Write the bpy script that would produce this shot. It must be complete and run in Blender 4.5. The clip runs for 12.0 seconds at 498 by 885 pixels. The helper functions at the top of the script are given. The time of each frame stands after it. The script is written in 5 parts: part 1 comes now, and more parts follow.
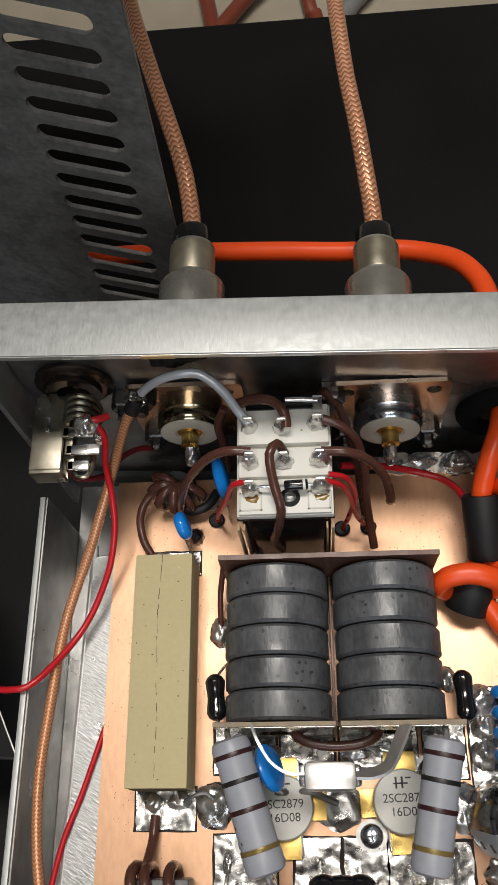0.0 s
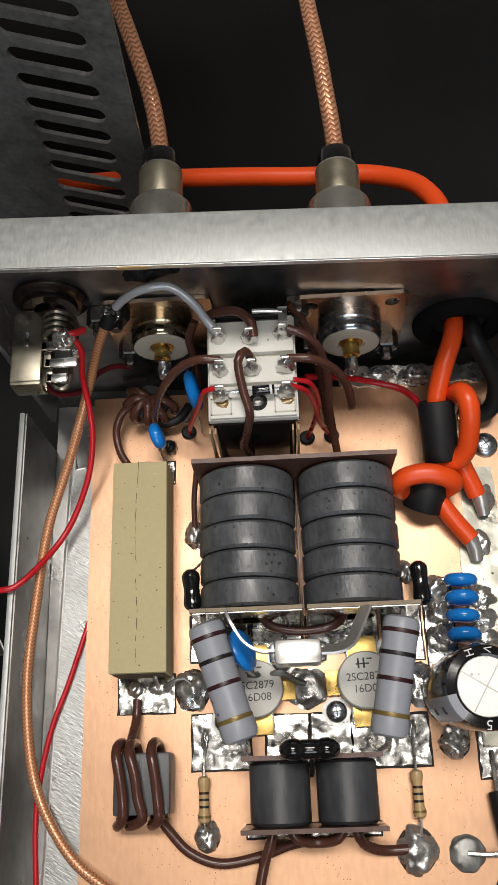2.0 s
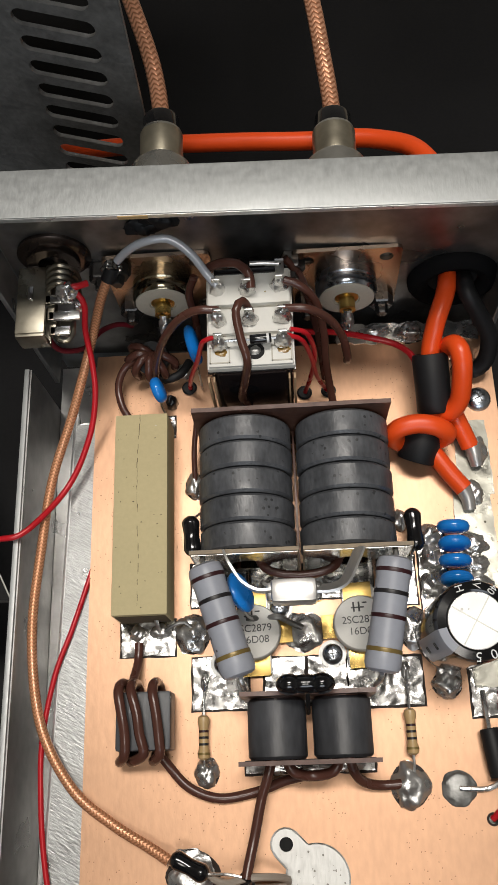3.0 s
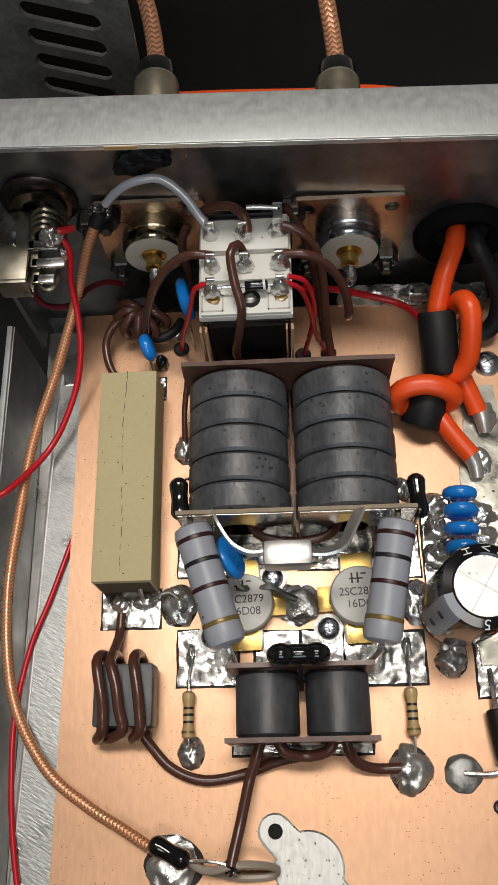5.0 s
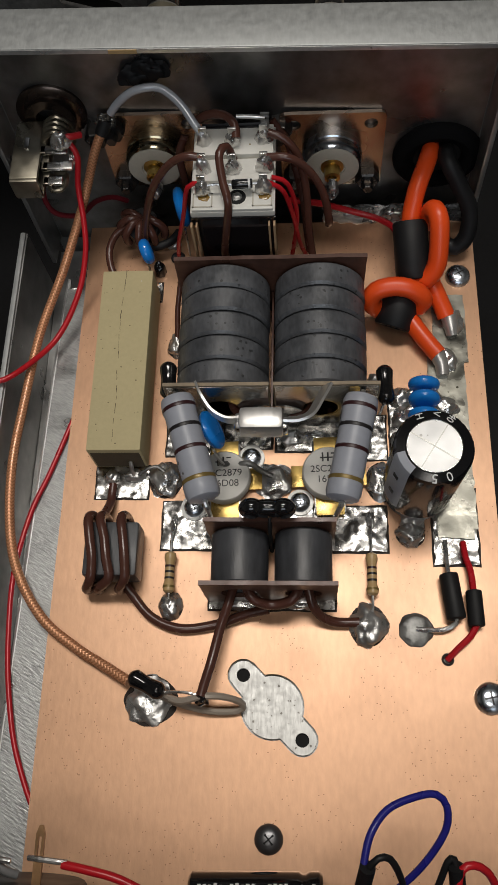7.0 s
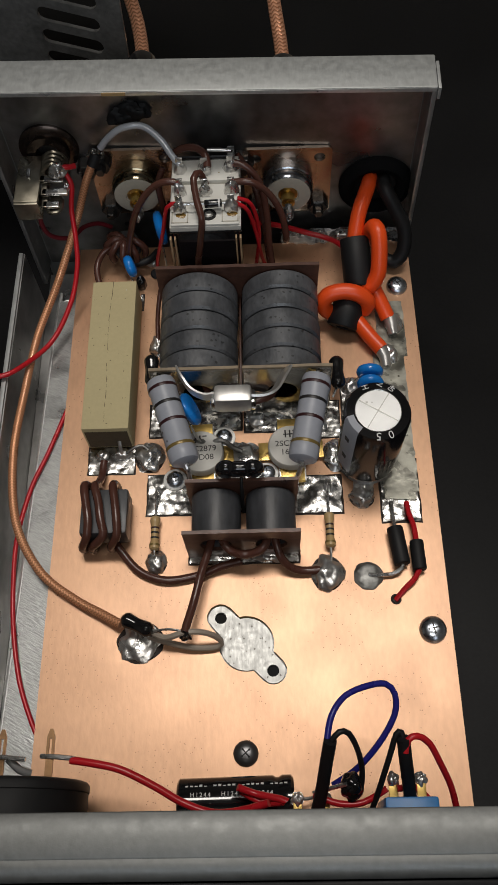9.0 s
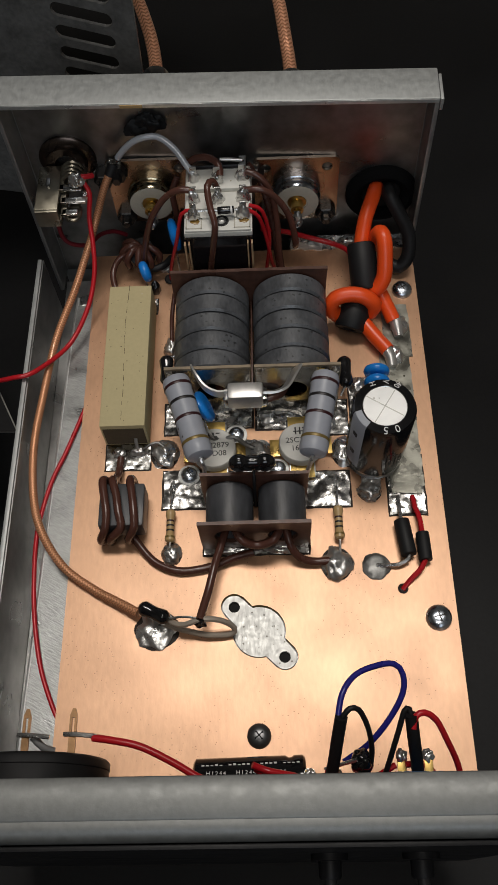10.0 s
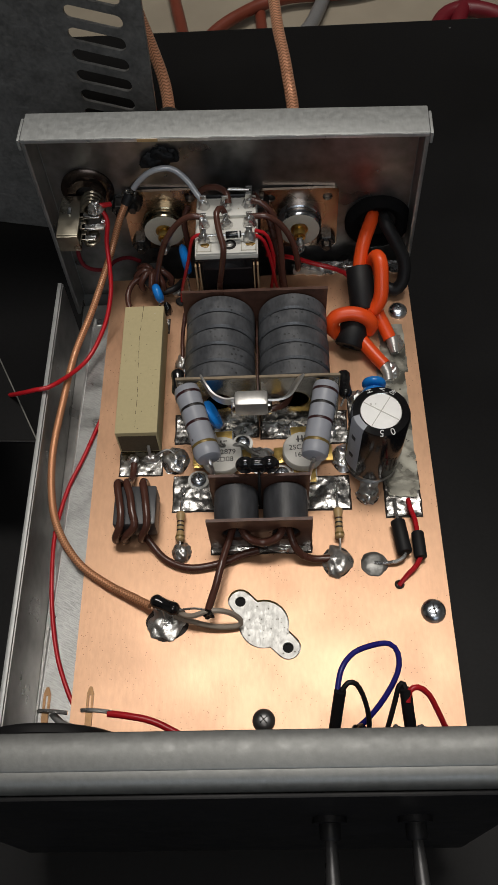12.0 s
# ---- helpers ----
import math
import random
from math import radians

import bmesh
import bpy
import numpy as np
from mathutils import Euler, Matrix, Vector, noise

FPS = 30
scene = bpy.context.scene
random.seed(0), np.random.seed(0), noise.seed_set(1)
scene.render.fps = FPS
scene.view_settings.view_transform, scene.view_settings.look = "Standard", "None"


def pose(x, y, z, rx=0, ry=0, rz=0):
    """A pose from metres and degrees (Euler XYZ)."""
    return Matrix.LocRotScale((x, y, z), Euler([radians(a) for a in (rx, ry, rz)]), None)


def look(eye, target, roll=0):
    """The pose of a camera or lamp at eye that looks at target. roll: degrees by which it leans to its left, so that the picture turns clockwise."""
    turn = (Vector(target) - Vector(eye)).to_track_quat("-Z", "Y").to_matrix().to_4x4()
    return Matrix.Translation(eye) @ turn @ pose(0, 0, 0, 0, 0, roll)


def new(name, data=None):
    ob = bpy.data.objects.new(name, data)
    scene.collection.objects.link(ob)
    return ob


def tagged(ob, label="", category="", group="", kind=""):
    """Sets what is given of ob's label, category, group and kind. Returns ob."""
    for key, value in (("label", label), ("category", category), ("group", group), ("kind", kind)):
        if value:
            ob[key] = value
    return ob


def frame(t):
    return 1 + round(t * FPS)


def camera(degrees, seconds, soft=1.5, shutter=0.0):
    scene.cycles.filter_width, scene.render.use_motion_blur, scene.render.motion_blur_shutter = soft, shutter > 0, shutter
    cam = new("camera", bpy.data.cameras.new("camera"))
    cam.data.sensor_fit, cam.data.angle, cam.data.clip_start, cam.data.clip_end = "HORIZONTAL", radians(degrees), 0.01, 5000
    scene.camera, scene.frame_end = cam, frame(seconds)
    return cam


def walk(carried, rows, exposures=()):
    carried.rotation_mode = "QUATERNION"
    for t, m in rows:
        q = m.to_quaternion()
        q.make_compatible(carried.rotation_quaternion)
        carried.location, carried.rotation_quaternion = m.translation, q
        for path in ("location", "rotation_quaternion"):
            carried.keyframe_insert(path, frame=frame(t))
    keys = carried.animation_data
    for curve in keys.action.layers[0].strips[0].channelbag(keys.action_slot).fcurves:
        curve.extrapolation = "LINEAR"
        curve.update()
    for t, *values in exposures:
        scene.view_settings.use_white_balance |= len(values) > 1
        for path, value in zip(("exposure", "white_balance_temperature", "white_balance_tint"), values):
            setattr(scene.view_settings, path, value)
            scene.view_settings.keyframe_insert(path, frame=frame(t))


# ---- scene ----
cam = camera(32.55, 12.0, soft=1.2)
S = 0.001
PATH = [
    (0, (-2.12, 84.36, 188.60), (-17.84, 166.32, 6.84), -12.15),
    (0.5, (-8.86, 87.04, 188.35), (-23.92, 166.46, 5.41), -12.11),
    (1, (-5.07, 86.69, 191.91), (-14.96, 161.66, 6.75), -9.30),
    (1.5, (-5.87, 80.87, 197.00), (-13.54, 153.98, 11.00), -8.09),
    (2, (-2.26, 71.47, 195.64), (-10.87, 142.82, 8.99), -9.34),
    (2.5, (-2.19, 63.51, 197.58), (-10.64, 133.91, 10.58), -9.29),
    (3, (-1.00, 60.10, 196.85), (-10.86, 130.48, 9.90), -10.43),
    (3.2, (-2.50, 63.95, 194.01), (-12.84, 134.75, 7.25), -10.76),
    (4.8, (-4.13, 67.38, 182.25), (-15.99, 139.51, -3.92), -10.99),
    (5, (-0.56, 52.85, 180.84), (-10.44, 126.86, -4.70), -9.17),
    (5.5, (0.66, 38.60, 184.91), (-9.42, 113.54, -0.24), -9.25),
    (6, (6.48, 28.15, 187.74), (-3.39, 103.19, 2.62), -8.82),
    (6.5, (13.27, 27.75, 188.54), (1.48, 102.61, 3.45), -8.98),
    (7, (8.57, 21.60, 187.21), (-6.15, 96.56, 2.37), -10.64),
    (7.5, (8.79, 10.08, 189.82), (-4.66, 86.66, 5.55), -9.77),
    (7.7, (13.57, 6.60, 191.60), (1.26, 84.15, 7.65), -9.14),
    (9.3, (6.78, -14.17, 208.10), (1.84, 76.67, 29.99), -4.40),
    (9.5, (7.52, -15.58, 207.28), (1.94, 75.53, 29.32), -4.85),
    (10, (5.54, -20.09, 212.56), (-0.79, 72.60, 35.45), -5.14),
    (10.5, (4.48, -23.42, 215.71), (-2.38, 73.11, 40.68), -5.21),
    (11, (5.44, -29.13, 217.75), (-1.67, 68.94, 43.59), -5.29),
    (11.5, (4.94, -34.03, 220.45), (-1.84, 66.14, 47.48), -5.01),
    (12, (5.42, -37.79, 220.65), (-1.67, 64.65, 49.03), -5.06),
]
walk(cam, [(t, look(Vector(eye) * S, Vector(aim) * S, roll)) for t, eye, aim, roll in PATH], [(0.0, 0.18), (3.0, 0.13), (5.0, 0.0), (6.0, -0.36), (7.5, -0.48), (9.5, -0.53), (12.0, -0.38)])

# ---- light: two warm-white ceiling panels and a window behind ----
world = bpy.data.worlds.new("room_air")
scene.world = world
world.use_nodes = True
world.node_tree.nodes["Background"].inputs[0].default_value = (0.9, 0.95, 1.0, 1)
world.node_tree.nodes["Background"].inputs[1].default_value = 0.02
for nm, eye, aim, sx, sy, watts, tone in (
        ("ceiling_panel", (0.04, 0.40, 1.45), (0.02, 0.1, 0.0), 0.72, 0.24, 12.5, (1.0, 0.945, 0.875)),
        ("ceiling_panel", (0.0, -0.42, 1.45), (0.0, 0.1, 0.0), 0.5, 0.32, 4.0, (1.0, 0.945, 0.875)),
        ("window_light", (0.1, -1.58, 1.2), (0.1, 0.2, 0.1), 1.1, 0.9, 9.0, (0.85, 0.92, 1.0))):
    lamp_data = bpy.data.lights.new(nm, "AREA")
    lamp_data.shape, lamp_data.size, lamp_data.size_y = "RECTANGLE", sx, sy
    lamp_data.energy, lamp_data.color = watts, tone
    lamp = new(nm, lamp_data)
    lamp.matrix_world = look(eye, aim)


# ---- mesh helpers, all lengths in millimetres ----
def finish(name, bm, material, smooth=True, sharp=40):
    bmesh.ops.remove_doubles(bm, verts=bm.verts, dist=1e-4)
    bmesh.ops.recalc_face_normals(bm, faces=bm.faces)
    bmesh.ops.scale(bm, vec=(S, S, S), verts=bm.verts)
    lim = radians(sharp)
    for f in bm.faces:
        f.smooth = smooth
    for e in bm.edges:
        if len(e.link_faces) == 2 and e.calc_face_angle(0) > lim:
            e.smooth = False
    me = bpy.data.meshes.new(name)
    bm.to_mesh(me)
    bm.free()
    me.materials.append(material)
    return me


def part(name, bm, material, parent=None, label="", smooth=True, sharp=40):
    ob = new(name, finish(name, bm, material, smooth, sharp))
    if parent is not None:
        ob.parent = parent
    return tagged(ob, label)


def thing(name, label, category, group="", kind="", at=(0, 0, 0)):
    ob = new(name)
    ob.empty_display_size = 0.005
    ob.location = Vector(at) * S
    return tagged(ob, label, category, group, kind)


def solo(name, bm, material, label, category, group="", kind="", smooth=True):
    return tagged(part(name, bm, material, None, "", smooth), label, category, group, kind)


def NB():
    return bmesh.new()


def box(bm, x0, x1, y0, y1, z0, z1, b=0.0, m=None):
    r = bmesh.ops.create_cube(bm, size=1.0)
    vs = r["verts"]
    for v in vs:
        v.co = Vector((x0 + (v.co.x + 0.5) * (x1 - x0), y0 + (v.co.y + 0.5) * (y1 - y0), z0 + (v.co.z + 0.5) * (z1 - z0)))
    if b > 0:
        es = list({e for v in vs for e in v.link_edges})
        r2 = bmesh.ops.bevel(bm, geom=es, offset=b, segments=2, affect="EDGES", profile=0.6)
        vs = list({v for f in r2["faces"] for v in f.verts} | {v for v in vs if v.is_valid})
    if m is not None:
        bmesh.ops.transform(bm, matrix=m, verts=[v for v in vs if v.is_valid])
    return bm


def frame_of(a, b):
    a, b = Vector(a), Vector(b)
    return Matrix.Translation(a) @ (b - a).to_track_quat("Z", "Y").to_matrix().to_4x4()


def lathe(bm, prof, a=(0, 0, 0), b=(0, 0, 1), seg=24, caps=True):
    """Turn a profile of (radius, height) about the line from a towards b."""
    m = frame_of(a, b)
    rings = []
    for r, h in prof:
        if r < 1e-4:
            rings.append([bm.verts.new(m @ Vector((0, 0, h)))])
        else:
            rings.append([bm.verts.new(m @ Vector((r * math.cos(2 * math.pi * k / seg), r * math.sin(2 * math.pi * k / seg), h))) for k in range(seg)])
    for p, q in zip(rings, rings[1:]):
        if len(p) == 1 and len(q) == 1:
            continue
        for k in range(seg):
            j = (k + 1) % seg
            if len(p) == 1:
                bm.faces.new((p[0], q[j], q[k]))
            elif len(q) == 1:
                bm.faces.new((p[k], p[j], q[0]))
            else:
                bm.faces.new((p[k], p[j], q[j], q[k]))
    for end in (rings[0], rings[-1]):
        if caps and len(end) > 1 and rings[0] is not rings[-1] and prof[0] != prof[-1]:
            bm.faces.new(end)
    return bm


def rod(bm, a, b, r, seg=16, edge=0.0):
    L = (Vector(b) - Vector(a)).length
    if edge > 0:
        return lathe(bm, [(0, 0), (r - edge, 0), (r - edge * 0.3, edge * 0.3), (r, edge), (r, L - edge), (r - edge * 0.3, L - edge * 0.3), (r - edge, L), (0, L)], a, b, seg)
    return lathe(bm, [(0, 0), (r, 0), (r, L), (0, L)], a, b, seg)


def curve_points(pts, step=1.2):
    P = [Vector(p) for p in pts]
    P = [P[0] * 2 - P[1]] + P + [P[-1] * 2 - P[-2]]
    out = []
    for i in range(1, len(P) - 2):
        n = max(2, int((P[i + 1] - P[i]).length / step))
        for k in range(n):
            u = k / n
            a, b, c, d = P[i - 1], P[i], P[i + 1], P[i + 2]
            out.append(0.5 * (2 * b + (c - a) * u + (2 * a - 5 * b + 4 * c - d) * u * u + (3 * b - a - 3 * c + d) * u * u * u))
    out.append(P[-2])
    return out


def tube(bm, pts, r, seg=10, step=1.2, taper=1.0):
    """A round cable along a smooth curve, with u round it and v along it in millimetres."""
    C = curve_points(pts, step)
    uv = bm.loops.layers.uv.verify()
    t = (C[1] - C[0]).normalized()
    n = t.orthogonal().normalized()
    rings, run, at = [], [0.0], 0.0
    for i, p in enumerate(C):
        t2 = (C[min(i + 1, len(C) - 1)] - C[max(i - 1, 0)]).normalized()
        n = (n - t2 * n.dot(t2)).normalized()
        bn = t2.cross(n)
        rr = r * (1 + (taper - 1) * i / (len(C) - 1))
        rings.append([bm.verts.new(p + rr * (math.cos(2 * math.pi * k / seg) * n + math.sin(2 * math.pi * k / seg) * bn)) for k in range(seg)])
        if i:
            at += (p - C[i - 1]).length
            run.append(at)
    for i in range(len(rings) - 1):
        for k in range(seg):
            j = (k + 1) % seg
            f = bm.faces.new((rings[i][k], rings[i][j], rings[i + 1][j], rings[i + 1][k]))
            for lp, (u, v) in zip(f.loops, ((k, i), (k + 1, i), (k + 1, i + 1), (k, i + 1))):
                lp[uv].uv = (u / seg, run[v])
    bm.faces.new(rings[0]), bm.faces.new(rings[-1])
    return bm


def blob(bm, x, y, z, rx, ry, rz, seed=0, rough=0.16, sub=4):
    """A lump of solder that sits on z."""
    r = bmesh.ops.create_icosphere(bm, subdivisions=sub, radius=1.0)
    for v in r["verts"]:
        d = v.co.normalized()
        k = 1 + rough * noise.noise(d * 1.7 + Vector((seed * 7.1, seed * 3.3, 0))) * 2 + rough * 0.35 * noise.noise(d * 5 + Vector((seed, 0, 4)))
        w = Vector((d.x * rx * k, d.y * ry * k, max(d.z, -0.06) * rz * k))
        if d.z < 0.35:
            w.x *= 1 + 0.18 * (0.35 - max(d.z, 0))
            w.y *= 1 + 0.18 * (0.35 - max(d.z, 0))
        v.co = Vector((x, y, z)) + w
    return bm


def loops_plate(bm, loops, z0, z1):
    """A flat plate between z0 and z1 from an outline and the holes in it."""
    edges = []
    for lp in loops:
        vs = [bm.verts.new((p[0], p[1], z1)) for p in lp]
        edges += [bm.edges.new((vs[i], vs[(i + 1) % len(vs)])) for i in range(len(vs))]
    bmesh.ops.triangle_fill(bm, edges=edges, use_beauty=True, use_dissolve=False)
    r = bmesh.ops.extrude_face_region(bm, geom=list(bm.faces))
    bmesh.ops.translate(bm, vec=(0, 0, z0 - z1), verts=[g for g in r["geom"] if isinstance(g, bmesh.types.BMVert)])
    return bm


def circle(cx, cy, r, n=20):
    return [(cx + r * math.cos(2 * math.pi * k / n), cy + r * math.sin(2 * math.pi * k / n)) for k in range(n)]


def rect(x0, x1, y0, y1):
    return [(x0, y0), (x1, y0), (x1, y1), (x0, y1)]


def ragged(x0, x1, y0, y1, seed, amp=0.35, step=1.6):
    """A hand-cut rectangle outline."""
    rnd = random.Random(seed)
    out = []
    for (ax, ay), (bx, by) in zip(rect(x0, x1, y0, y1), rect(x0, x1, y0, y1)[1:] + [(x0, y0)]):
        n = max(1, int(math.hypot(bx - ax, by - ay) / step))
        for k in range(n):
            out.append((ax + (bx - ax) * k / n + rnd.uniform(-amp, amp), ay + (by - ay) * k / n + rnd.uniform(-amp, amp)))
    return out


def words(name, text, size, m, material, parent, label="", depth=0.03, spread=1.0):
    """Flat lettering; m puts its middle in place, in millimetres."""
    cu = bpy.data.curves.new(name, "FONT")
    cu.body, cu.size, cu.align_x, cu.align_y, cu.extrude = text, size, "CENTER", "CENTER", depth
    cu.space_character = spread
    tmp = bpy.data.objects.new(name, cu)
    scene.collection.objects.link(tmp)
    me = bpy.data.meshes.new_from_object(tmp.evaluated_get(bpy.context.evaluated_depsgraph_get()))
    bpy.data.objects.remove(tmp)
    me.transform(Matrix.Scale(S, 4) @ m)
    me.materials.clear()
    me.materials.append(material)
    ob = new(name, me)
    ob.parent = parent
    return tagged(ob, label)


# ---- materials ----
def mat(name, color, rough=0.5, metal=0.0, vary=0.15, fine=900.0, coarse=90.0, bump=0.0, stretch=(1, 1, 1), rvary=0.1, coat=0.0, spec=0.5, tint=None, trans=0.0, uvbraid=False, specks=None, spin=0.0, deep=0.0003, det=4, coat_rough=0.08):
    m = bpy.data.materials.new(name)
    m.use_nodes = True
    nt = m.node_tree
    N, L = nt.nodes, nt.links
    bs = N["Principled BSDF"]
    co = N.new("ShaderNodeTexCoord")
    mp = N.new("ShaderNodeMapping")
    mp.inputs["Scale"].default_value = stretch
    mp.vector_type = "TEXTURE" if spin else "POINT"
    if spin:
        mp.inputs["Rotation"].default_value = (0, 0, radians(spin))
        mp.inputs["Scale"].default_value = tuple(1 / k for k in stretch)
    L.new(co.outputs["Object"], mp.inputs["Vector"])
    n1, n2 = N.new("ShaderNodeTexNoise"), N.new("ShaderNodeTexNoise")
    for n, sc, dt in ((n1, fine, det), (n2, coarse, 3)):
        n.inputs["Scale"].default_value, n.inputs["Detail"].default_value = sc, dt
    L.new(mp.outputs[0], n1.inputs["Vector"])
    L.new(co.outputs["Object"], n2.inputs["Vector"])
    ad = N.new("ShaderNodeMath")
    ad.operation = "ADD"
    L.new(n1.outputs[0], ad.inputs[0]), L.new(n2.outputs[0], ad.inputs[1])
    mr = N.new("ShaderNodeMapRange")
    mr.inputs["From Min"].default_value, mr.inputs["From Max"].default_value = 0.6, 1.4
    L.new(ad.outputs[0], mr.inputs["Value"])
    mix = N.new("ShaderNodeMix")
    mix.data_type = "RGBA"
    c2 = tint or tuple(min(1.0, c * (1 + vary)) for c in color)
    c1 = tuple(c * (1 - vary) for c in color)
    mix.inputs["A"].default_value, mix.inputs["B"].default_value = (*c1, 1), (*c2, 1)
    L.new(mr.outputs[0], mix.inputs["Factor"])
    colour = mix.outputs["Result"]
    height = n1.outputs[0]
    if specks:
        sp = N.new("ShaderNodeTexVoronoi")
        sp.inputs["Scale"].default_value = specks[0]
        L.new(co.outputs["Object"], sp.inputs["Vector"])
        lt = N.new("ShaderNodeMath")
        lt.operation, lt.inputs[1].default_value = "LESS_THAN", specks[1]
        L.new(sp.outputs["Distance"], lt.inputs[0])
        gate = N.new("ShaderNodeMath")
        gate.operation = "MULTIPLY"
        gt = N.new("ShaderNodeMath")
        gt.operation, gt.inputs[1].default_value = "GREATER_THAN", specks[3]
        L.new(n2.outputs[0], gt.inputs[0])
        L.new(lt.outputs[0], gate.inputs[0]), L.new(gt.outputs[0], gate.inputs[1])
        mx = N.new("ShaderNodeMix")
        mx.data_type = "RGBA"
        mx.inputs["B"].default_value = (*specks[2], 1)
        L.new(gate.outputs[0], mx.inputs["Factor"]), L.new(colour, mx.inputs["A"])
        colour = mx.outputs["Result"]
    if uvbraid:
        uvn, sep = N.new("ShaderNodeUVMap"), N.new("ShaderNodeSeparateXYZ")
        L.new(uvn.outputs[0], sep.inputs[0])

        def step(op, a, b):
            n_ = N.new("ShaderNodeMath")
            n_.operation = op
            for k_, v_ in enumerate((a, b)):
                if isinstance(v_, float):
                    n_.inputs[k_].default_value = v_
                else:
                    L.new(v_, n_.inputs[k_])
            return n_.outputs[0]

        # herringbone: strands slope one way, then the other, round the cable
        chev = step("MULTIPLY", step("PINGPONG", step("MULTIPLY", sep.outputs[0], 12.0), 1.0), 4.0)
        along = step("MULTIPLY", sep.outputs[1], 2 * math.pi / uvbraid)
        pr = N.new("ShaderNodeMath")
        pr.operation = "SINE"
        L.new(step("ADD", chev, along), pr.inputs[0])
        br = N.new("ShaderNodeMapRange")
        br.inputs["From Min"].default_value, br.inputs["From Max"].default_value = -0.95, 0.5
        L.new(pr.outputs[0], br.inputs["Value"])
        mx = N.new("ShaderNodeMix")
        mx.data_type = "RGBA"
        mx.inputs["B"].default_value = (min(1, color[0] * 1.12 + 0.05), color[1] * 1.2 + 0.05, color[2] * 1.25 + 0.05, 1)
        mx.inputs["A"].default_value = tuple(c_ * (0.76 if uvbraid < 1.5 else k_) for c_, k_ in zip(color, (0.6, 0.52, 0.47))) + (1,)
        L.new(br.outputs[0], mx.inputs["Factor"])
        colour, height = mx.outputs["Result"], br.outputs[0]
    L.new(colour, bs.inputs["Base Color"])
    rr = N.new("ShaderNodeMapRange")
    rr.inputs["From Min"].default_value, rr.inputs["From Max"].default_value = 0.3, 0.7
    rr.inputs["To Min"].default_value, rr.inputs["To Max"].default_value = max(0.02, rough - rvary), min(1.0, rough + rvary)
    L.new(n2.outputs[0], rr.inputs["Value"])
    L.new(rr.outputs[0], bs.inputs["Roughness"])
    bs.inputs["Metallic"].default_value = metal
    bs.inputs["Specular IOR Level"].default_value = spec
    bs.inputs["Coat Weight"].default_value = coat
    bs.inputs["Coat Roughness"].default_value = coat_rough
    bs.inputs["Transmission Weight"].default_value = trans
    if bump:
        bp = N.new("ShaderNodeBump")
        bp.inputs["Strength"].default_value, bp.inputs["Distance"].default_value = bump, deep
        L.new(height, bp.inputs["Height"])
        L.new(bp.outputs[0], bs.inputs["Normal"])
    return m


M_COPPER = mat("copper_foil", (0.575, 0.338, 0.206), 0.40, 0.62, 0.11, 900, 60, 0.10, (1.0, 0.35, 1), 0.05, coat=0.22, coat_rough=0.25, specks=(1000.0, 0.115, (0.17, 0.085, 0.04), 0.51))
M_FR4 = mat("board_edge", (0.42, 0.30, 0.12), 0.6)
M_ALU = mat("galvanised_sheet", (0.45, 0.463, 0.457), 0.50, 0.6, 0.11, 1500, 500, 0.12, (1, 0.3, 0.08), 0.07)
M_ALUSHADE = mat("shaded_inner_aluminium", (0.25, 0.242, 0.236), 0.34, 0.9, 0.40, 250, 60, 0.06, (1, 1, 1), 0.13)
M_CAST = mat("milled_aluminium", (0.35, 0.355, 0.35), 0.40, 0.85, 0.30, 1100, 130, 0.3, (0.45, 2.2, 1), 0.14, spin=-28)
M_PAD = mat("bare_metal_seat", (0.58, 0.58, 0.56), 0.48, 0.6, 0.09, 1600, 900, 0.3, (1, 0.15, 1), specks=(900.0, 0.22, (0.22, 0.21, 0.19), 0.53))
M_TABLE = mat("black_laminate", (0.0055, 0.0055, 0.006), 0.5, 0, 0.4, 900, 12, 0.03, spec=0.16, specks=(60.0, 0.03, (0.25, 0.25, 0.25), 0.60))
M_LID = mat("black_powder_coat", (0.135, 0.134, 0.130), 0.40, 0, 0.40, 620, 150, 0.9, spec=0.55)
M_FERRITE = mat("grey_ferrite", (0.078, 0.082, 0.090), 0.42, 0.0, 0.45, 1200, 170, 0.24, (1.0, 0.45, 1.0), rvary=0.14, spec=0.75, specks=(620.0, 0.22, (0.026, 0.027, 0.029), 0.52))
M_FERRITE2 = mat("dark_ferrite", (0.050, 0.052, 0.058), 0.44, 0.0, 0.40, 900, 120, 0.25, (1, 0.3, 1), spec=0.6, specks=(300.0, 0.10, (0.22, 0.21, 0.20), 0.58))
M_SOLDER = mat("solder", (0.70, 0.70, 0.69), 0.29, 0.90, 0.35, 420, 260, 0.6, rvary=0.12, tint=(0.92, 0.91, 0.89), deep=0.0005)
M_TIN = mat("tinned_pad", (0.40, 0.395, 0.38), 0.25, 1.0, 0.5, 170, 380, 0.9, rvary=0.10, tint=(0.70, 0.69, 0.67), deep=0.0012, det=2)
M_DULL = mat("dull_solder", (0.29, 0.29, 0.28), 0.44, 0.8, 0.35, 600, 300, 0.4)
M_FOIL = mat("grey_tape", (0.22, 0.215, 0.18), 0.34, 0.7, 0.5, 130, 230, 1.0, rvary=0.16, tint=(0.44, 0.43, 0.37), specks=(260.0, 0.10, (0.05, 0.045, 0.03), 0.54))
M_BROWN = mat("brown_insulation", (0.088, 0.035, 0.025), 0.26, 0, 0.12, 400, 80, 0.02, rvary=0.05)
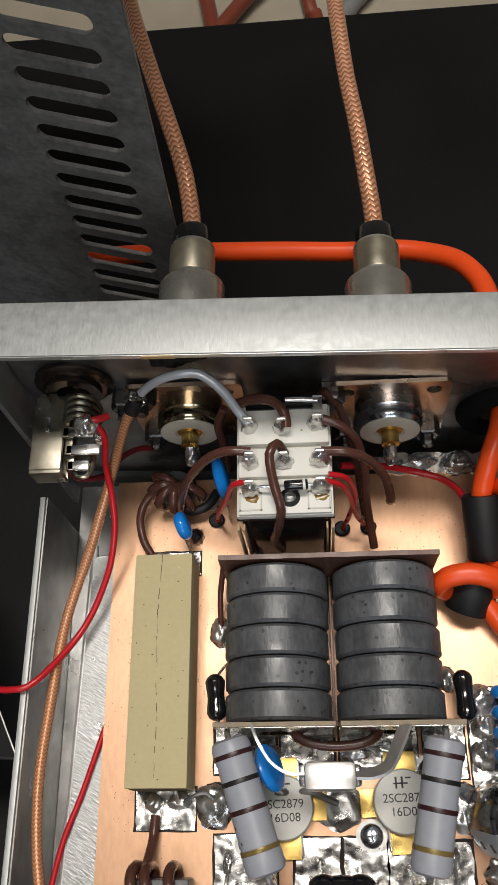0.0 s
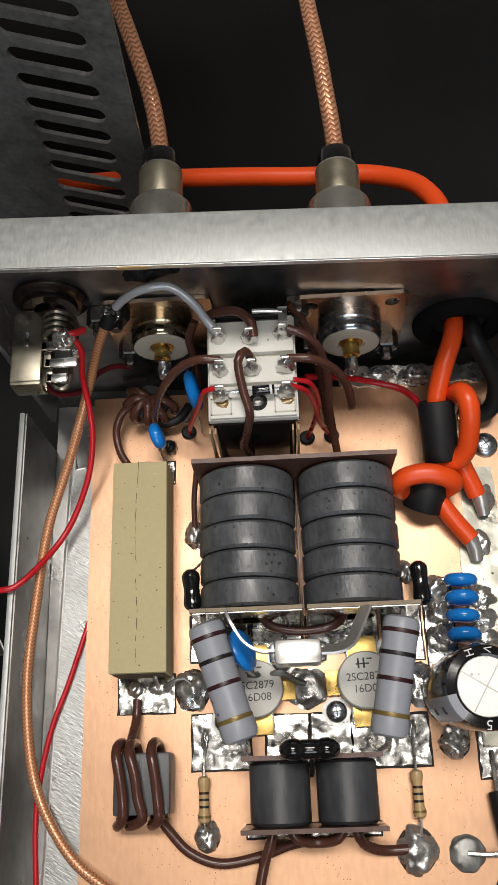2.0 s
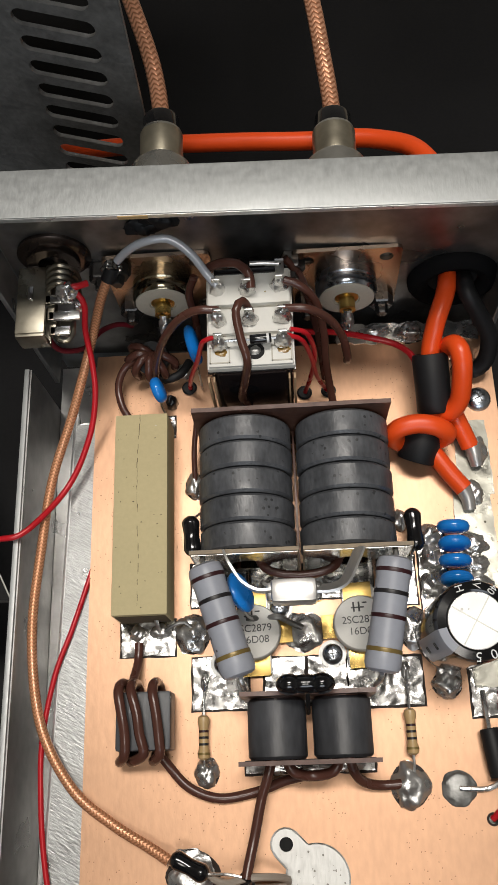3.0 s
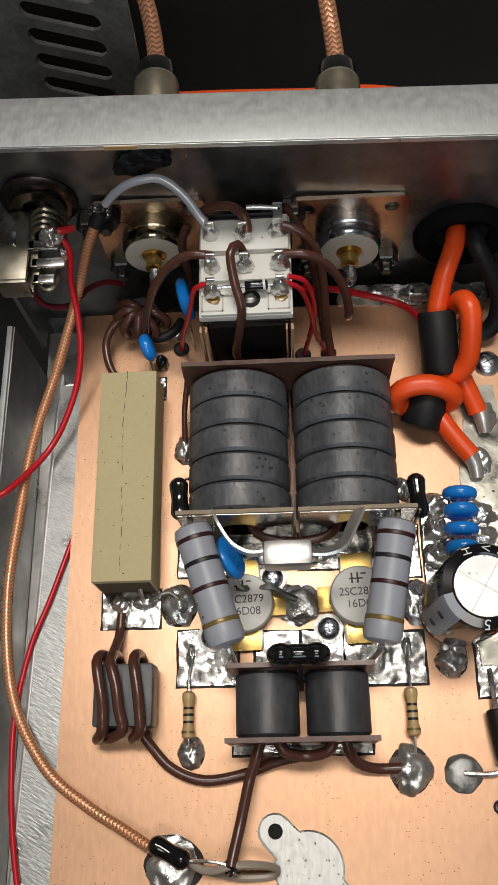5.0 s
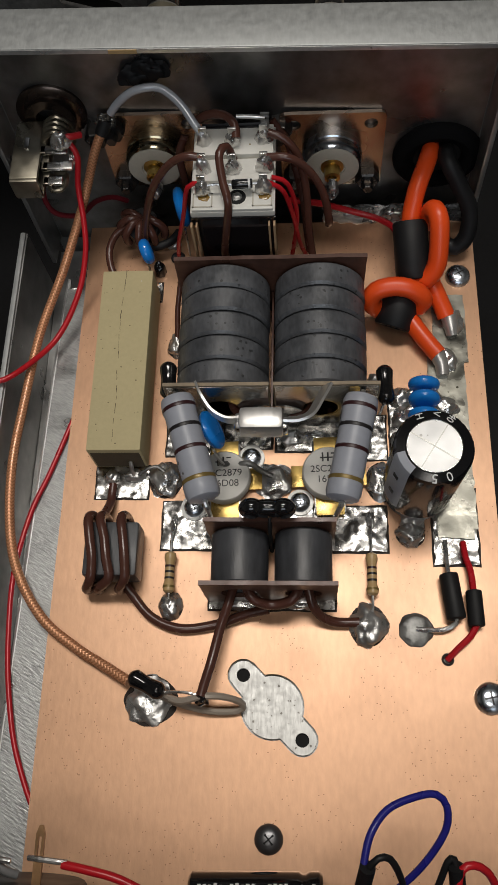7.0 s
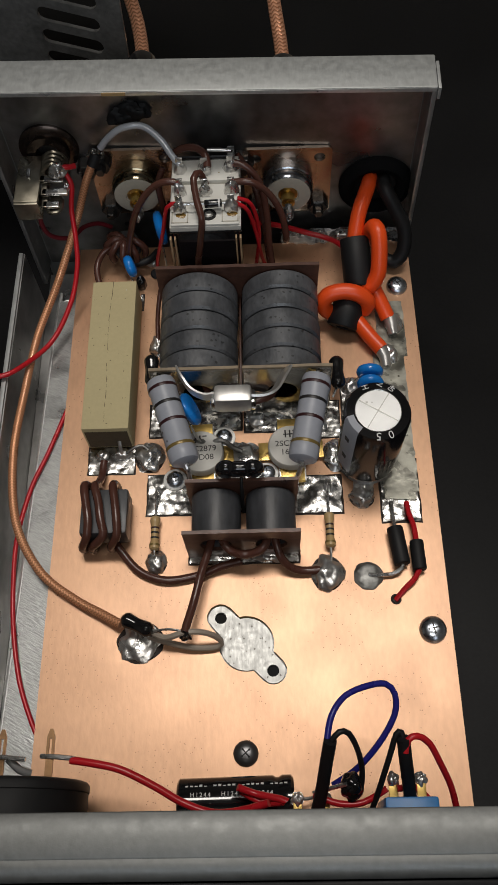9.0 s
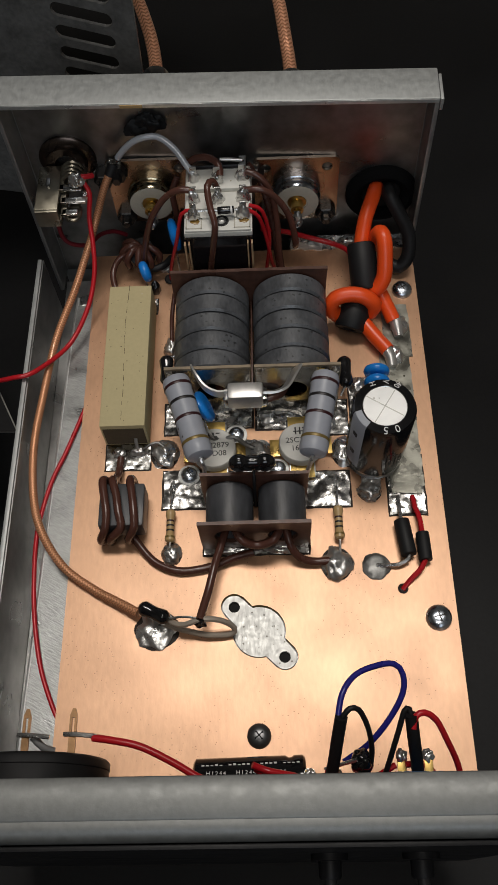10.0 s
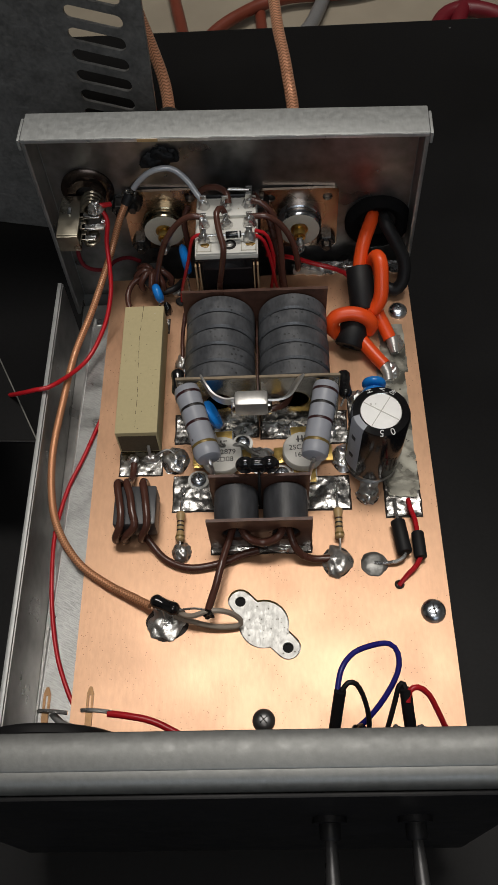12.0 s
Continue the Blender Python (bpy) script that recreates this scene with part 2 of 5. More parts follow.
M_BRAID = mat("braided_coax", (0.82, 0.38, 0.21), 0.34, 0.6, 0.1, bump=0.3, uvbraid=1.7, coat=0.3)
M_BRAID2 = mat("fine_braided_coax", (0.6, 0.255, 0.115), 0.34, 0.4, 0.1, bump=0.2, uvbraid=0.85, coat=0.3)
M_ORANGE = mat("orange_silicone", (0.86, 0.085, 0.012), 0.36, 0, 0.05, 300, 60, 0.02, rvary=0.05)
M_RED = mat("red_insulation", (0.52, 0.012, 0.020), 0.30, 0, 0.1, 300, 60, 0.0, rvary=0.05)
M_BROWNRED = mat("brown_red_jacket", (0.20, 0.045, 0.025), 0.4, 0, 0.1, 200, 40)
M_DARKRED = mat("dark_red_jacket", (0.16, 0.008, 0.016), 0.45, 0, 0.1, 200, 40)
M_TANEDGE = mat("tan_laminate", (0.42, 0.28, 0.16), 0.55, 0, 0.25, 700, 120, 0.1)
M_BLUEW = mat("blue_insulation", (0.020, 0.020, 0.23), 0.32, 0, 0.1, 300, 60, 0.0)
M_GREYW = mat("grey_insulation", (0.20, 0.20, 0.20), 0.4, 0, 0.1)
M_CLEAR = mat("milky_sleeve", (0.50, 0.53, 0.58), 0.22, 0.2, 0.08, 300, 60)
M_BLACK = mat("black_rubber", (0.010, 0.010, 0.011), 0.55, 0, 0.2, 500, 80, 0.04, spec=0.35)
M_GLOSSBLACK = mat("black_epoxy", (0.008, 0.008, 0.009), 0.12, 0, 0.2, 200, 80, 0.04, coat=0.6, rvary=0.04)
M_CEMENT = mat("cement", (0.53, 0.45, 0.255), 0.85, 0, 0.06, 1200, 60, 0.12, rvary=0.05, specks=(500.0, 0.10, (0.62, 0.58, 0.46), 0.58))
M_STAIN = mat("cement_cut", (0.10, 0.075, 0.045), 0.9, 0, 0.2, 900, 150, 0.2)
M_GREYRES = mat("grey_lacquer", (0.33, 0.345, 0.39), 0.40, 0, 0.07, 600, 160, 0.10, rvary=0.06, specks=(330.0, 0.13, (0.09, 0.08, 0.08), 0.56))
M_TAN = mat("tan_lacquer", (0.50, 0.34, 0.16), 0.35, 0, 0.1, 600, 150, 0.03)
M_WHITE = mat("white_plastic", (0.70, 0.69, 0.64), 0.45, 0, 0.06, 500, 90, 0.03, specks=(380.0, 0.10, (0.30, 0.24, 0.12), 0.60))
M_SMOKE = mat("smoked_plastic", (0.010, 0.009, 0.010), 0.10, 0, 0.2, 300, 60, coat=0.4)
M_CERAMIC = mat("white_ceramic", (0.68, 0.67, 0.63), 0.5, 0, 0.04, 600, 90, 0.04)
M_GOLD = mat("gold_plate", (0.62, 0.43, 0.14), 0.32, 1.0, 0.2, 500, 160, 0.05)
M_BRASS = mat("tarnished_nickel", (0.46, 0.41, 0.29), 0.16, 1.0, 0.2, 200, 90, 0.04)
M_NICKEL = mat("nickel", (0.58, 0.58, 0.57), 0.26, 1.0, 0.12, 500, 90, 0.06)
M_GREYMET = mat("grey_cast_plug", (0.40, 0.40, 0.37), 0.38, 0.7, 0.12, 600, 100, 0.06)
M_STEEL = mat("zinc_steel", (0.56, 0.61, 0.68), 0.26, 1.0, 0.15, 600, 150, 0.08)
M_BLUE = mat("blue_epoxy", (0.010, 0.21, 0.68), 0.20, 0, 0.1, 300, 90, coat=0.3)
M_PLATE = mat("brown_laminate", (0.088, 0.042, 0.030), 0.36, 0.12, 0.45, 600, 130, 0.12)
M_PAINTBLK = mat("black_marking", (0.015, 0.013, 0.014), 0.45, 0, 0.1)
M_PAINTBRN = mat("brown_marking", (0.036, 0.010, 0.012), 0.40, 0, 0.1)
M_PAINTGLD = mat("gold_marking", (0.22, 0.155, 0.05), 0.4, 0.3, 0.1)
M_PAINTWHT = mat("white_marking", (0.75, 0.75, 0.74), 0.5, 0, 0.05)
M_PTFE = mat("white_insulator", (0.48, 0.45, 0.38), 0.4, 0, 0.08)
M_BEIGE = mat("beige_surface", (0.35, 0.305, 0.235), 0.7, 0, 0.12, 40, 8, 0.05)
M_WALL = mat("wall_paint", (0.42, 0.40, 0.37), 0.8, 0, 0.04, 60, 4, 0.03)
M_REDP = mat("red_plastic", (0.42, 0.02, 0.02), 0.35, 0, 0.08)
M_BLUEP = mat("blue_plastic", (0.02, 0.20, 0.52), 0.35, 0, 0.08)
# near-black that paints the shade inside holes and recesses
M_HOLESHADE = mat("hole_shade", (0.006, 0.006, 0.006), 0.8)
M_TARN = mat("tarnished_steel", (0.30, 0.275, 0.22), 0.36, 0.95, 0.4, 260, 160, 0.2, rvary=0.14)
M_DARKTIN = mat("dark_tin", (0.28, 0.27, 0.25), 0.18, 0.9, 0.3, 300, 160, 0.4)
M_FRONT = mat("black_front", (0.008, 0.008, 0.009), 0.45, 0, 0.3, 900, 60, 0.05, spec=0.22)
M_STIFF = mat("grey_brown_core", (0.36, 0.31, 0.26), 0.32, 0.1, 0.12, 300, 80)
M_SIDE = mat("case_aluminium", (0.40, 0.395, 0.385), 0.36, 0.75, 0.30, 250, 60, 0.12)
M_SATIN = mat("satin_silver", (0.66, 0.65, 0.63), 0.34, 0.78, 0.14, 700, 160, 0.15, (1, 0.3, 1), rvary=0.06)
M_COLLAR = mat("dark_brown_metal", (0.085, 0.065, 0.055), 0.24, 0.9, 0.3, 400, 120, 0.06)
# nickel tinted coppery: the board's reflection put into the base colour
M_FLANGE = mat("copper_reflection_flange", (0.56, 0.43, 0.33), 0.26, 1.0, 0.10, 400, 90, 0.03, rvary=0.05)
# case aluminium at a lower tone: the front lip's shade put into colour
M_FRONTSHADE = mat("shaded_front_aluminium", (0.2, 0.205, 0.2), 0.48, 0.75, 0.14, 1500, 420, 0.12, (0.6, 0.6, 0.3), 0.06)
M_PRONG = mat("brass_prong", (0.22, 0.125, 0.06), 0.36, 0.8, 0.4, 500, 160, 0.1)
M_DARKSTEEL = mat("blackened_steel", (0.075, 0.072, 0.070), 0.32, 0.8, 0.3, 400, 120, 0.08)
M_EDGE = mat("raw_laminate_edge", (0.27, 0.21, 0.14), 0.6, 0, 0.3, 700, 120, 0.15)
M_CANTOP = mat("can_top", (0.78, 0.78, 0.77), 0.45, 0.35, 0.06, 500, 150, 0.06, specks=(420.0, 0.12, (0.45, 0.44, 0.42), 0.52))
M_FLUX = mat("burnt_flux", (0.020, 0.012, 0.008), 0.60, 0, 0.5, 500, 200, 0.3, spec=0.3)
M_AMBER = mat("amber_flux", (0.26, 0.15, 0.035), 0.22, 0, 0.3, 500, 200, 0.2)
M_PLUG = mat("worn_plug_nickel", (0.52, 0.51, 0.47), 0.32, 0.85, 0.14, 500, 60, 0.06, (1, 1, 0.2))
M_PLUGBAND = mat("worn_brass_band", (0.43, 0.39, 0.30), 0.34, 0.85, 0.2, 400, 80, 0.06)
M_SLEEVE = mat("shrink_sleeve", (0.008, 0.008, 0.009), 0.16, 0, 0.2, 200, 80, 0.03, coat=0.15, rvary=0.05)
# black rubber taken darker: shadow on the grommet put into the colour
M_RUBBER = mat("shaded_rubber", (0.004, 0.004, 0.0045), 0.85, 0, 0.2, 500, 80, 0.04, spec=0.12)
# pale metal: highlights along edges put into the base colour
M_EDGEGLINT = mat("sheared_edge", (0.72, 0.73, 0.72), 0.35, 0.7, 0.2, 700, 90, 0.1)
M_SCREWDK = mat("dark_screw_steel", (0.17, 0.17, 0.175), 0.36, 0.85, 0.2, 500, 150, 0.1)

# ---- the room and the table ----
tagged(part("table", box(NB(), -900, 900, -700, 372, -78, -48, 1.5), M_TABLE), "black matt tabletop with a straight back edge", "table", kind="structure")
tagged(part("floor", box(NB(), -1800, 1800, -1600, 2000, -140, -120), M_BEIGE), "beige surface behind and below the black table", "floor", kind="structure")
for nm, b in (("wall_north", (-1800, 1800, 2000, 2050, -140, 2200)), 
              ("wall_west", (-1850, -1800, -1600, 2000, -140, 2200)), ("wall_east", (1800, 1850, -1600, 2000, -140, 2200))):
    tagged(part(nm, box(NB(), *b), M_WALL), "plain painted room wall", "wall", kind="structure")
bm = loops_plate(NB(), [rect(-1800, 1800, -140, 2200), rect(-500, 700, 700, 1700)], 0, 50)
bmesh.ops.transform(bm, matrix=Matrix.Translation((0, -1600, 0)) @ Matrix.Rotation(radians(90), 4, "X"), verts=bm.verts)
tagged(part("wall_south", bm, M_WALL, smooth=False), "plain painted room wall with a window opening", "wall", kind="structure")
tagged(part("ceiling", box(NB(), -1800, 1800, -1600, 2000, 2200, 2240), M_WALL), "plain painted ceiling", "ceiling", kind="structure")

# ---- the aluminium case ----
case = thing("amplifier_case", "open aluminium case with folded end panels, standing on the black table", "case", at=(0, 0, -48))


def cpart(name, bm, material, parent=None, label=""):
    ob = part(name, bm, material, None, label)
    ob.parent = parent or case
    if parent is None:
        ob.matrix_parent_inverse = Matrix.Translation((0, 0, 0.048))
    return ob


REAR = pose(-7.9, 170.4, 0, 0, 0, -1.95)
REAR_IN = REAR.inverted()


def on_rear(x, z, d=0.0):
    """A point on the rear panel's inner face, d in front of it."""
    p = REAR @ Vector((x + 7.9, -d, z))
    return Vector((p.x, p.y, z))


bm = NB()
W = 58.6
box(bm, -W, W, 0, 1.8, -30, 57.9, 0.3)
box(bm, -W, W, -9.8, 1.8, 56.6, 58.0, 0.45)
rear = cpart("rear_panel", bm, M_ALU, label="folded aluminium rear panel")
rear.matrix_basis = Matrix.Translation((0, 0, 0.048)) @ Matrix.Translation((0, 0, -0.048)) @ Matrix.LocRotScale(Vector(REAR.translation) * S, REAR.to_quaternion(), None)
for sx in (-1, 1):
    fl = part("side_lip", box(NB(), min(sx * W, sx * (W - 1.3)), max(sx * W, sx * (W - 1.3)), -9.7, -0.2, -20, 56.4, 0.3), M_SIDE, rear)
# thin sheet whose darker metal carries the shade inside the panel
part("inner_face", box(NB(), -W + 1.6, W - 1.6, -0.5, -0.1, -20, 56.2), M_ALUSHADE, rear, "inner face sheet darkened for the shade under the lip")
for sx in (-1, 1):
    part("corner_tab", box(NB(), min(sx * (W + 0.05), sx * (W + 0.9)), max(sx * (W + 0.05), sx * (W + 0.9)), -10.0, -0.4, 54.3, 57.9, 0.25), M_ALU, rear)
# pale strip on the lip's front edge paints its highlight
part("sheared_edge", box(NB(), -W + 0.3, W - 0.3, -10.02, -9.82, 56.75, 57.85, 0.04), M_EDGEGLINT, rear, "pale strip painting the highlight along the lip edge")
part("worn_label", box(NB(), -24.5, -18.5, -10.25, -9.9, 56.9, 57.8), M_TAN, rear, "small brown mark on the lip")



def folded_sheet(bm, x0, x1, prof):
    """A bent sheet: a closed outline in y and z drawn out along x."""
    ends = [[bm.verts.new((x, y, z)) for y, z in prof] for x in (x0, x1)]
    n = len(prof)
    for k in range(n):
        bm.faces.new((ends[0][k], ends[0][(k + 1) % n], ends[1][(k + 1) % n], ends[1][k]))
    for e in ends:
        bm.faces.new(e)
    return bm


BEND = [(-10.2 - 3.0 * math.sin(radians(a)), 57.6 + 3.0 * math.cos(radians(a))) for a in range(0, 91, 10)]
INNER = [(-10.2 - 1.8 * math.sin(radians(a)), 57.6 + 1.8 * math.cos(radians(a))) for a in range(90, -1, -10)]
bm = folded_sheet(NB(), -66, 51, [(-9.0, 60.55)] + BEND + [(-13.2, -30), (-12.0, -30)] + INNER + [(-9.0, 59.4)])
folded_sheet(bm, -66, 51, [(-3.2, 59.75), (-3.2, 60.85), (-3.4, 61.0), (-9.7, 61.0), (-9.95, 60.8), (-9.95, 59.7), (-3.4, 59.6)])
front = cpart("front_panel", bm, M_FRONTSHADE, label="folded aluminium front panel")
cpart("front_plate", box(NB(), -66.2, 51.2, -14.3, -13.4, -34, 56.8, 0.3), M_FRONT, label="black front plate")
cpart("side_wall", box(NB(), -67.2, -65.9, -11, 155, -30, 5.6, 0.25), M_ALU, label="low aluminium side wall")
cpart("inner_side", box(NB(), -65.8, -65.5, -11, 155, -22, 5.0), M_SIDE, label="dull smooth inner wall")
cpart("side_wall", box(NB(), 49.0, 50.2, -11, 155, -30, -3.5, 0.25), M_ALU)
cpart("case_floor", box(NB(), -65.4, 49, -11, 168, -24, -22), M_SIDE, label="aluminium case floor")
cpart("heatsink", box(NB(), -60, 46, -8, 160, -47.9, -24.1, 0.6), M_LID, label="black heatsink under the case")
bm = loops_plate(NB(), [[(-58.8, 4), (49, 4), (49, 142), (-55.3, 142)]], -9.5, -1.7)
spreader = cpart("heat_spreader", bm, M_CAST, label="milled aluminium heat spreader plate under the board")
# rounded spreader edge; its pale colour paints the highlight along it
cpart("rounded_edge", tube(NB(), [(-58.9, 5, -2.2), (-57.2, 73, -2.2), (-55.5, 140, -2.2), (-54.6, 142.0, -2.3), (-52, 142.4, -2.4)], 0.6, 8), M_EDGEGLINT, label="rounded edge with its highlight put into the colour")

# toggle switches through the front plate
for x in (13.5, 31.0):
    tg = thing("toggle_switch", "chrome toggle switch on the black front plate", "switch", "front toggle switches", at=(x, -17, 30))
    part("bushing", lathe(NB(), [(3.6, 0), (3.6, 1.2), (2.2, 1.3), (2.2, 4), (1.8, 4.5), (0, 4.5)], (x, -14.3, 30), (x, -30, 30), 20), M_FRONT, tg).matrix_parent_inverse = tg.matrix_basis.inverted()
    part("lever", lathe(NB(), [(0, 0), (1.1, 0), (1.5, 9), (1.7, 11), (1.2, 12.4), (0, 12.8)], (x, -18.0, 30), (x, -34, 33), 16), M_SCREWDK, tg).matrix_parent_inverse = tg.matrix_basis.inverted()

# ---- the copper board ----
FC = Vector((-0.1, 37.4))


def flange_outline(grow, n=72):
    ax = math.atan2(-13.0, 12.6)
    out = []
    for k in range(n):
        a = 2 * math.pi * k / n
        ux, uy = math.cos(a), math.sin(a)
        best = 6.5 + grow
        for i in range(400):
            d = 6.0 + grow + i * 0.025
            x, y = d * ux, d * uy
            cx = max(-9.05, min(9.05, x))
            if math.hypot(x - cx, y) <= 3.15 + grow:
                best = max(best, d)
        out.append((FC.x + best * math.cos(a + ax), FC.y + best * math.sin(a + ax)))
    return out


board = thing("circuit_board", "bare copper-clad circuit board fixed on the heat spreader", "circuit board", at=(0, 0, -1.6))
holes = [circle(-26.0, 149.6, 1.2, 14), circle(3.0, 146.6, 1.2, 14), circle(37, 47.6, 1.1, 14), circle(9.0, 146.8, 1.0, 12)]


def bpart(name, bm, material, parent=None, label="", smooth=True):
    ob = part(name, bm, material, None, label, smooth)
    ob.parent = parent or board
    if parent is None:
        ob.matrix_parent_inverse = board.matrix_basis.inverted()
    return ob


bpart("copper_face", loops_plate(NB(), [rect(-50, 50, 0, 160), flange_outline(0.25)] + holes, -0.12, 0.0), M_COPPER, label="brushed copper face", smooth=False)
bpart("board_core", loops_plate(NB(), [rect(-49.95, 49.95, 0.05, 159.95), flange_outline(0.3)] + holes, -1.6, -0.125), M_FR4, smooth=False)
bpart("metal_seat", loops_plate(NB(), [flange_outline(-0.12), circle(-6.4, 43.9, 1.45), circle(6.2, 30.9, 1.45)], -1.55, -0.55), M_PAD, label="bare metal seat with two screw holes in the cut-out", smooth=False)
for x, y in ((-6.4, 43.9), (6.2, 30.9)):
    # black disc under each hole in place of its shaded depth
    bpart("screw_hole", rod(NB(), (x, y, -1.62), (x, y, -1.5), 1.44, 16), M_HOLESHADE)
bpart("solder_seam", loops_plate(NB(), [ragged(12, 48, 159.4, 164.5, 5, 0.6)], 0.0, 0.5), M_SOLDER)

PADS = [(-25.7, -13.2, 71.4, 82.6), (9.0, 25.2, 71.0, 81.4), (-9.6, -0.6, 72.0, 82.0), (0.2, 8.6, 72.0, 82.0), (-42, -29.8, 83.6, 91.4),
        (-25.8, -13.0, 94.2, 104), (0.3, 16, 95.2, 103), (17.5, 25.8, 93, 104), (-12, -1.0, 96, 103.5), (-42, -29.8, 136.8, 142.0), (-14.2, 13.4, 57.9, 60.2), (27.0, 33.2, 89.5, 110.5)]
for i, (a, b, c, d) in enumerate(PADS):
    bm = loops_plate(NB(), [ragged(a, b, c, d, 11 + i, 0.22)], 0.004, 0.28)
    bpart("tinned_pad", bm, M_TIN)
    bpart("etched_gap", loops_plate(NB(), [ragged(a - 0.45, b + 0.45, c - 0.45, d + 0.45, 51 + i, 0.12)], 0.003, 0.05), M_FLUX)
bpart("etched_gap", loops_plate(NB(), [ragged(35.1, 45.7, 67.6, 86, 30, 0.12)], 0.003, 0.05), M_FLUX)
bm = loops_plate(NB(), [ragged(35.6, 45.2, 68.1, 86, 31, 0.25)], 0.004, 0.3)
bpart("tinned_pad", bm, M_TIN)
tape = loops_plate(NB(), [ragged(36.5, 45.4, 76, 120, 32, 0.2)], 0.32, 0.55)
bpart("metal_tape", tape, M_FOIL, label="dull grey metal tape strip")
bpart("metal_tape", loops_plate(NB(), [ragged(38.5, 46.4, 118, 136.9, 33, 0.2)], 0.01, 0.3), M_FOIL)
bpart("metal_tape", loops_plate(NB(), [ragged(36.5, 44.6, 74, 83, 34, 0.3)], 0.58, 0.8), M_FOIL)

SOLDER = [(-25.6, 88.1, 3.8, 4.3, 2.6), (24.6, 87.4, 3.6, 4.6, 2.4), (-0.2, 87.6, 4.6, 4.6, 1.7), (30.5, 75.0, 3.1, 2.8, 2.2), (-22.8, 58.4, 2.5, 3.0, 2.6),
          (20.4, 54.6, 3.9, 4.4, 2.4), (-24.7, 123.4, 2.3, 3.3, 3.0), (23.6, 112.5, 1.7, 2.6, 2.5),
          (29.8, 108.3, 2.7, 3.0, 2.2), (29.9, 102.9, 2.5, 3.2, 2.3), (29.6, 97.2, 2.7, 3.0, 2.0), (39.8, 106.0, 3.6, 2.8, 2.2), (39.4, 101.2, 3.8, 2.6, 2.2), (39.8, 96.6, 3.8, 2.5, 2.0),
          (21.5, 162.4, 4.6, 1.9, 1.8), (30.4, 161.6, 4.2, 2.6, 2.8), (-17.5, 138.0, 1.9, 1.9, 1.1), (-14, 98.2, 2.2, 1.6, 1.3), (3.5, 98.5, 3.6, 2.0, 1.2), (9.6, 98.6, 3.0, 1.8, 1.1),
          (-33, 89.0, 2.6, 1.6, 2.0), (-38.5, 88.8, 1.8, 1.9, 1.8), (20.5, 97, 2, 3.0, 1.6), (-23.0, 77.4, 0.9, 2.0, 0.7), (21.6, 78.4, 1.0, 2.4, 0.7), (43.5, 129.0, 2.6, 3.4, 2.6), (41.2, 118.2, 2.6, 3.4, 2.4), (-6.5, 59.0, 6, 1.4, 1.2), (6.5, 59.2, 5, 1.4, 1.2)]
for i, (x, y, rx, ry, rz) in enumerate(SOLDER):
    bpart("solder_joint", blob(NB(), x, y, 0.2, rx * 0.94, ry * 0.94, rz, i + 1, 0.16), M_SOLDER)
    if i in (0, 1, 3, 4, 5, 6, 7, 8, 9, 10, 14, 15):
        ring = [(x + (rx * 1.06 + 0.25 * noise.noise(Vector((k * 0.7, i * 3.1, 0)))) * math.cos(math.pi * k / 14), y + (ry * 1.06 + 0.25 * noise.noise(Vector((k * 0.7, i * 3.1, 5)))) * math.sin(math.pi * k / 14)) for k in range(28)]
        bpart("flux_residue", loops_plate(NB(), [ring], 0.003, 0.06 + 0.002 * i), M_FLUX)
bpart("flux_residue", loops_plate(NB(), [circle(37, 47.6, 1.35, 22), circle(37, 47.6, 0.9, 14)], -0.4, 0.08), M_FLUX)
bpart("flux_residue", loops_plate(NB(), [[(-26.0 + (5.7 + 0.22 * math.sin(k * 1.3)) * math.cos(math.pi * k / 16), 38.3 + (5.2 + 0.22 * math.sin(k * 0.9)) * math.sin(math.pi * k / 16)) for k in range(32)]], 0.003, 0.09), M_FLUX)
bpart("solder_joint", blob(NB(), -26.0, 38.3, 0, 5.0, 4.5, 1.3, 60, 0.22), M_SOLDER)
bpart("solder_joint", blob(NB(), 30.6, 53.8, 0, 3.5, 3.4, 0.9, 61, 0.06), M_DULL)


# ---- screws ----
def screw(x, y, z, r, turn=0.3, washer=False, material=M_STEEL):
    s = thing("cross_head_screw", "zinc-plated cross-head screw in the copper board", "screw", "board screws", at=(x, y, z))
    h = r * 0.62
    head = part("screw_head", lathe(NB(), [(r, 0), (r, 0.25 * h), (r * 0.9, 0.62 * h), (r * 0.62, 0.9 * h), (r * 0.3, h), (0, h)], (0, 0, 0), (0, 0, 1), 24), material, s)
    bm = NB()
    # no recess is cut: dark bars on the head paint its shade
    for k in range(2):
        box(bm, -r * 0.44, r * 0.44, -r * 0.08, r * 0.08, h * 0.84, h * 1.004, r * 0.04, pose(0, 0, 0, 0, 0, math.degrees(turn) + 90 * k))
    part("cross_recess", bm, M_HOLESHADE if material is M_SCREWDK else M_DARKSTEEL, s)
    if washer:
        part("washer", lathe(NB(), [(r * 1.35, -0.55), (r * 1.35, -0.02), (r * 0.7, -0.02)], (0, 0, 0), (0, 0, 1), 24), M_PAD, s)
    return s


screw(45.5, 142.4, 0.0, 3.1, 0.5)
screw(45.2, 39.8, 0.0, 3.3, 0.2)
screw(-0.5, 12.1, 0.0, 2.9, 0.7, material=M_SCREWDK)
screw(5.8, 82.4, 0.6, 2.3, 0.1, True)
screw(-5.6, 93.4, 0.6, 2.3, 0.9, True)
screw(-18.6, 81.2, 0.6, 2.3, 0.4, True)
screw(18.2, 94.5, 0.6, 2.3, 0.4, True)


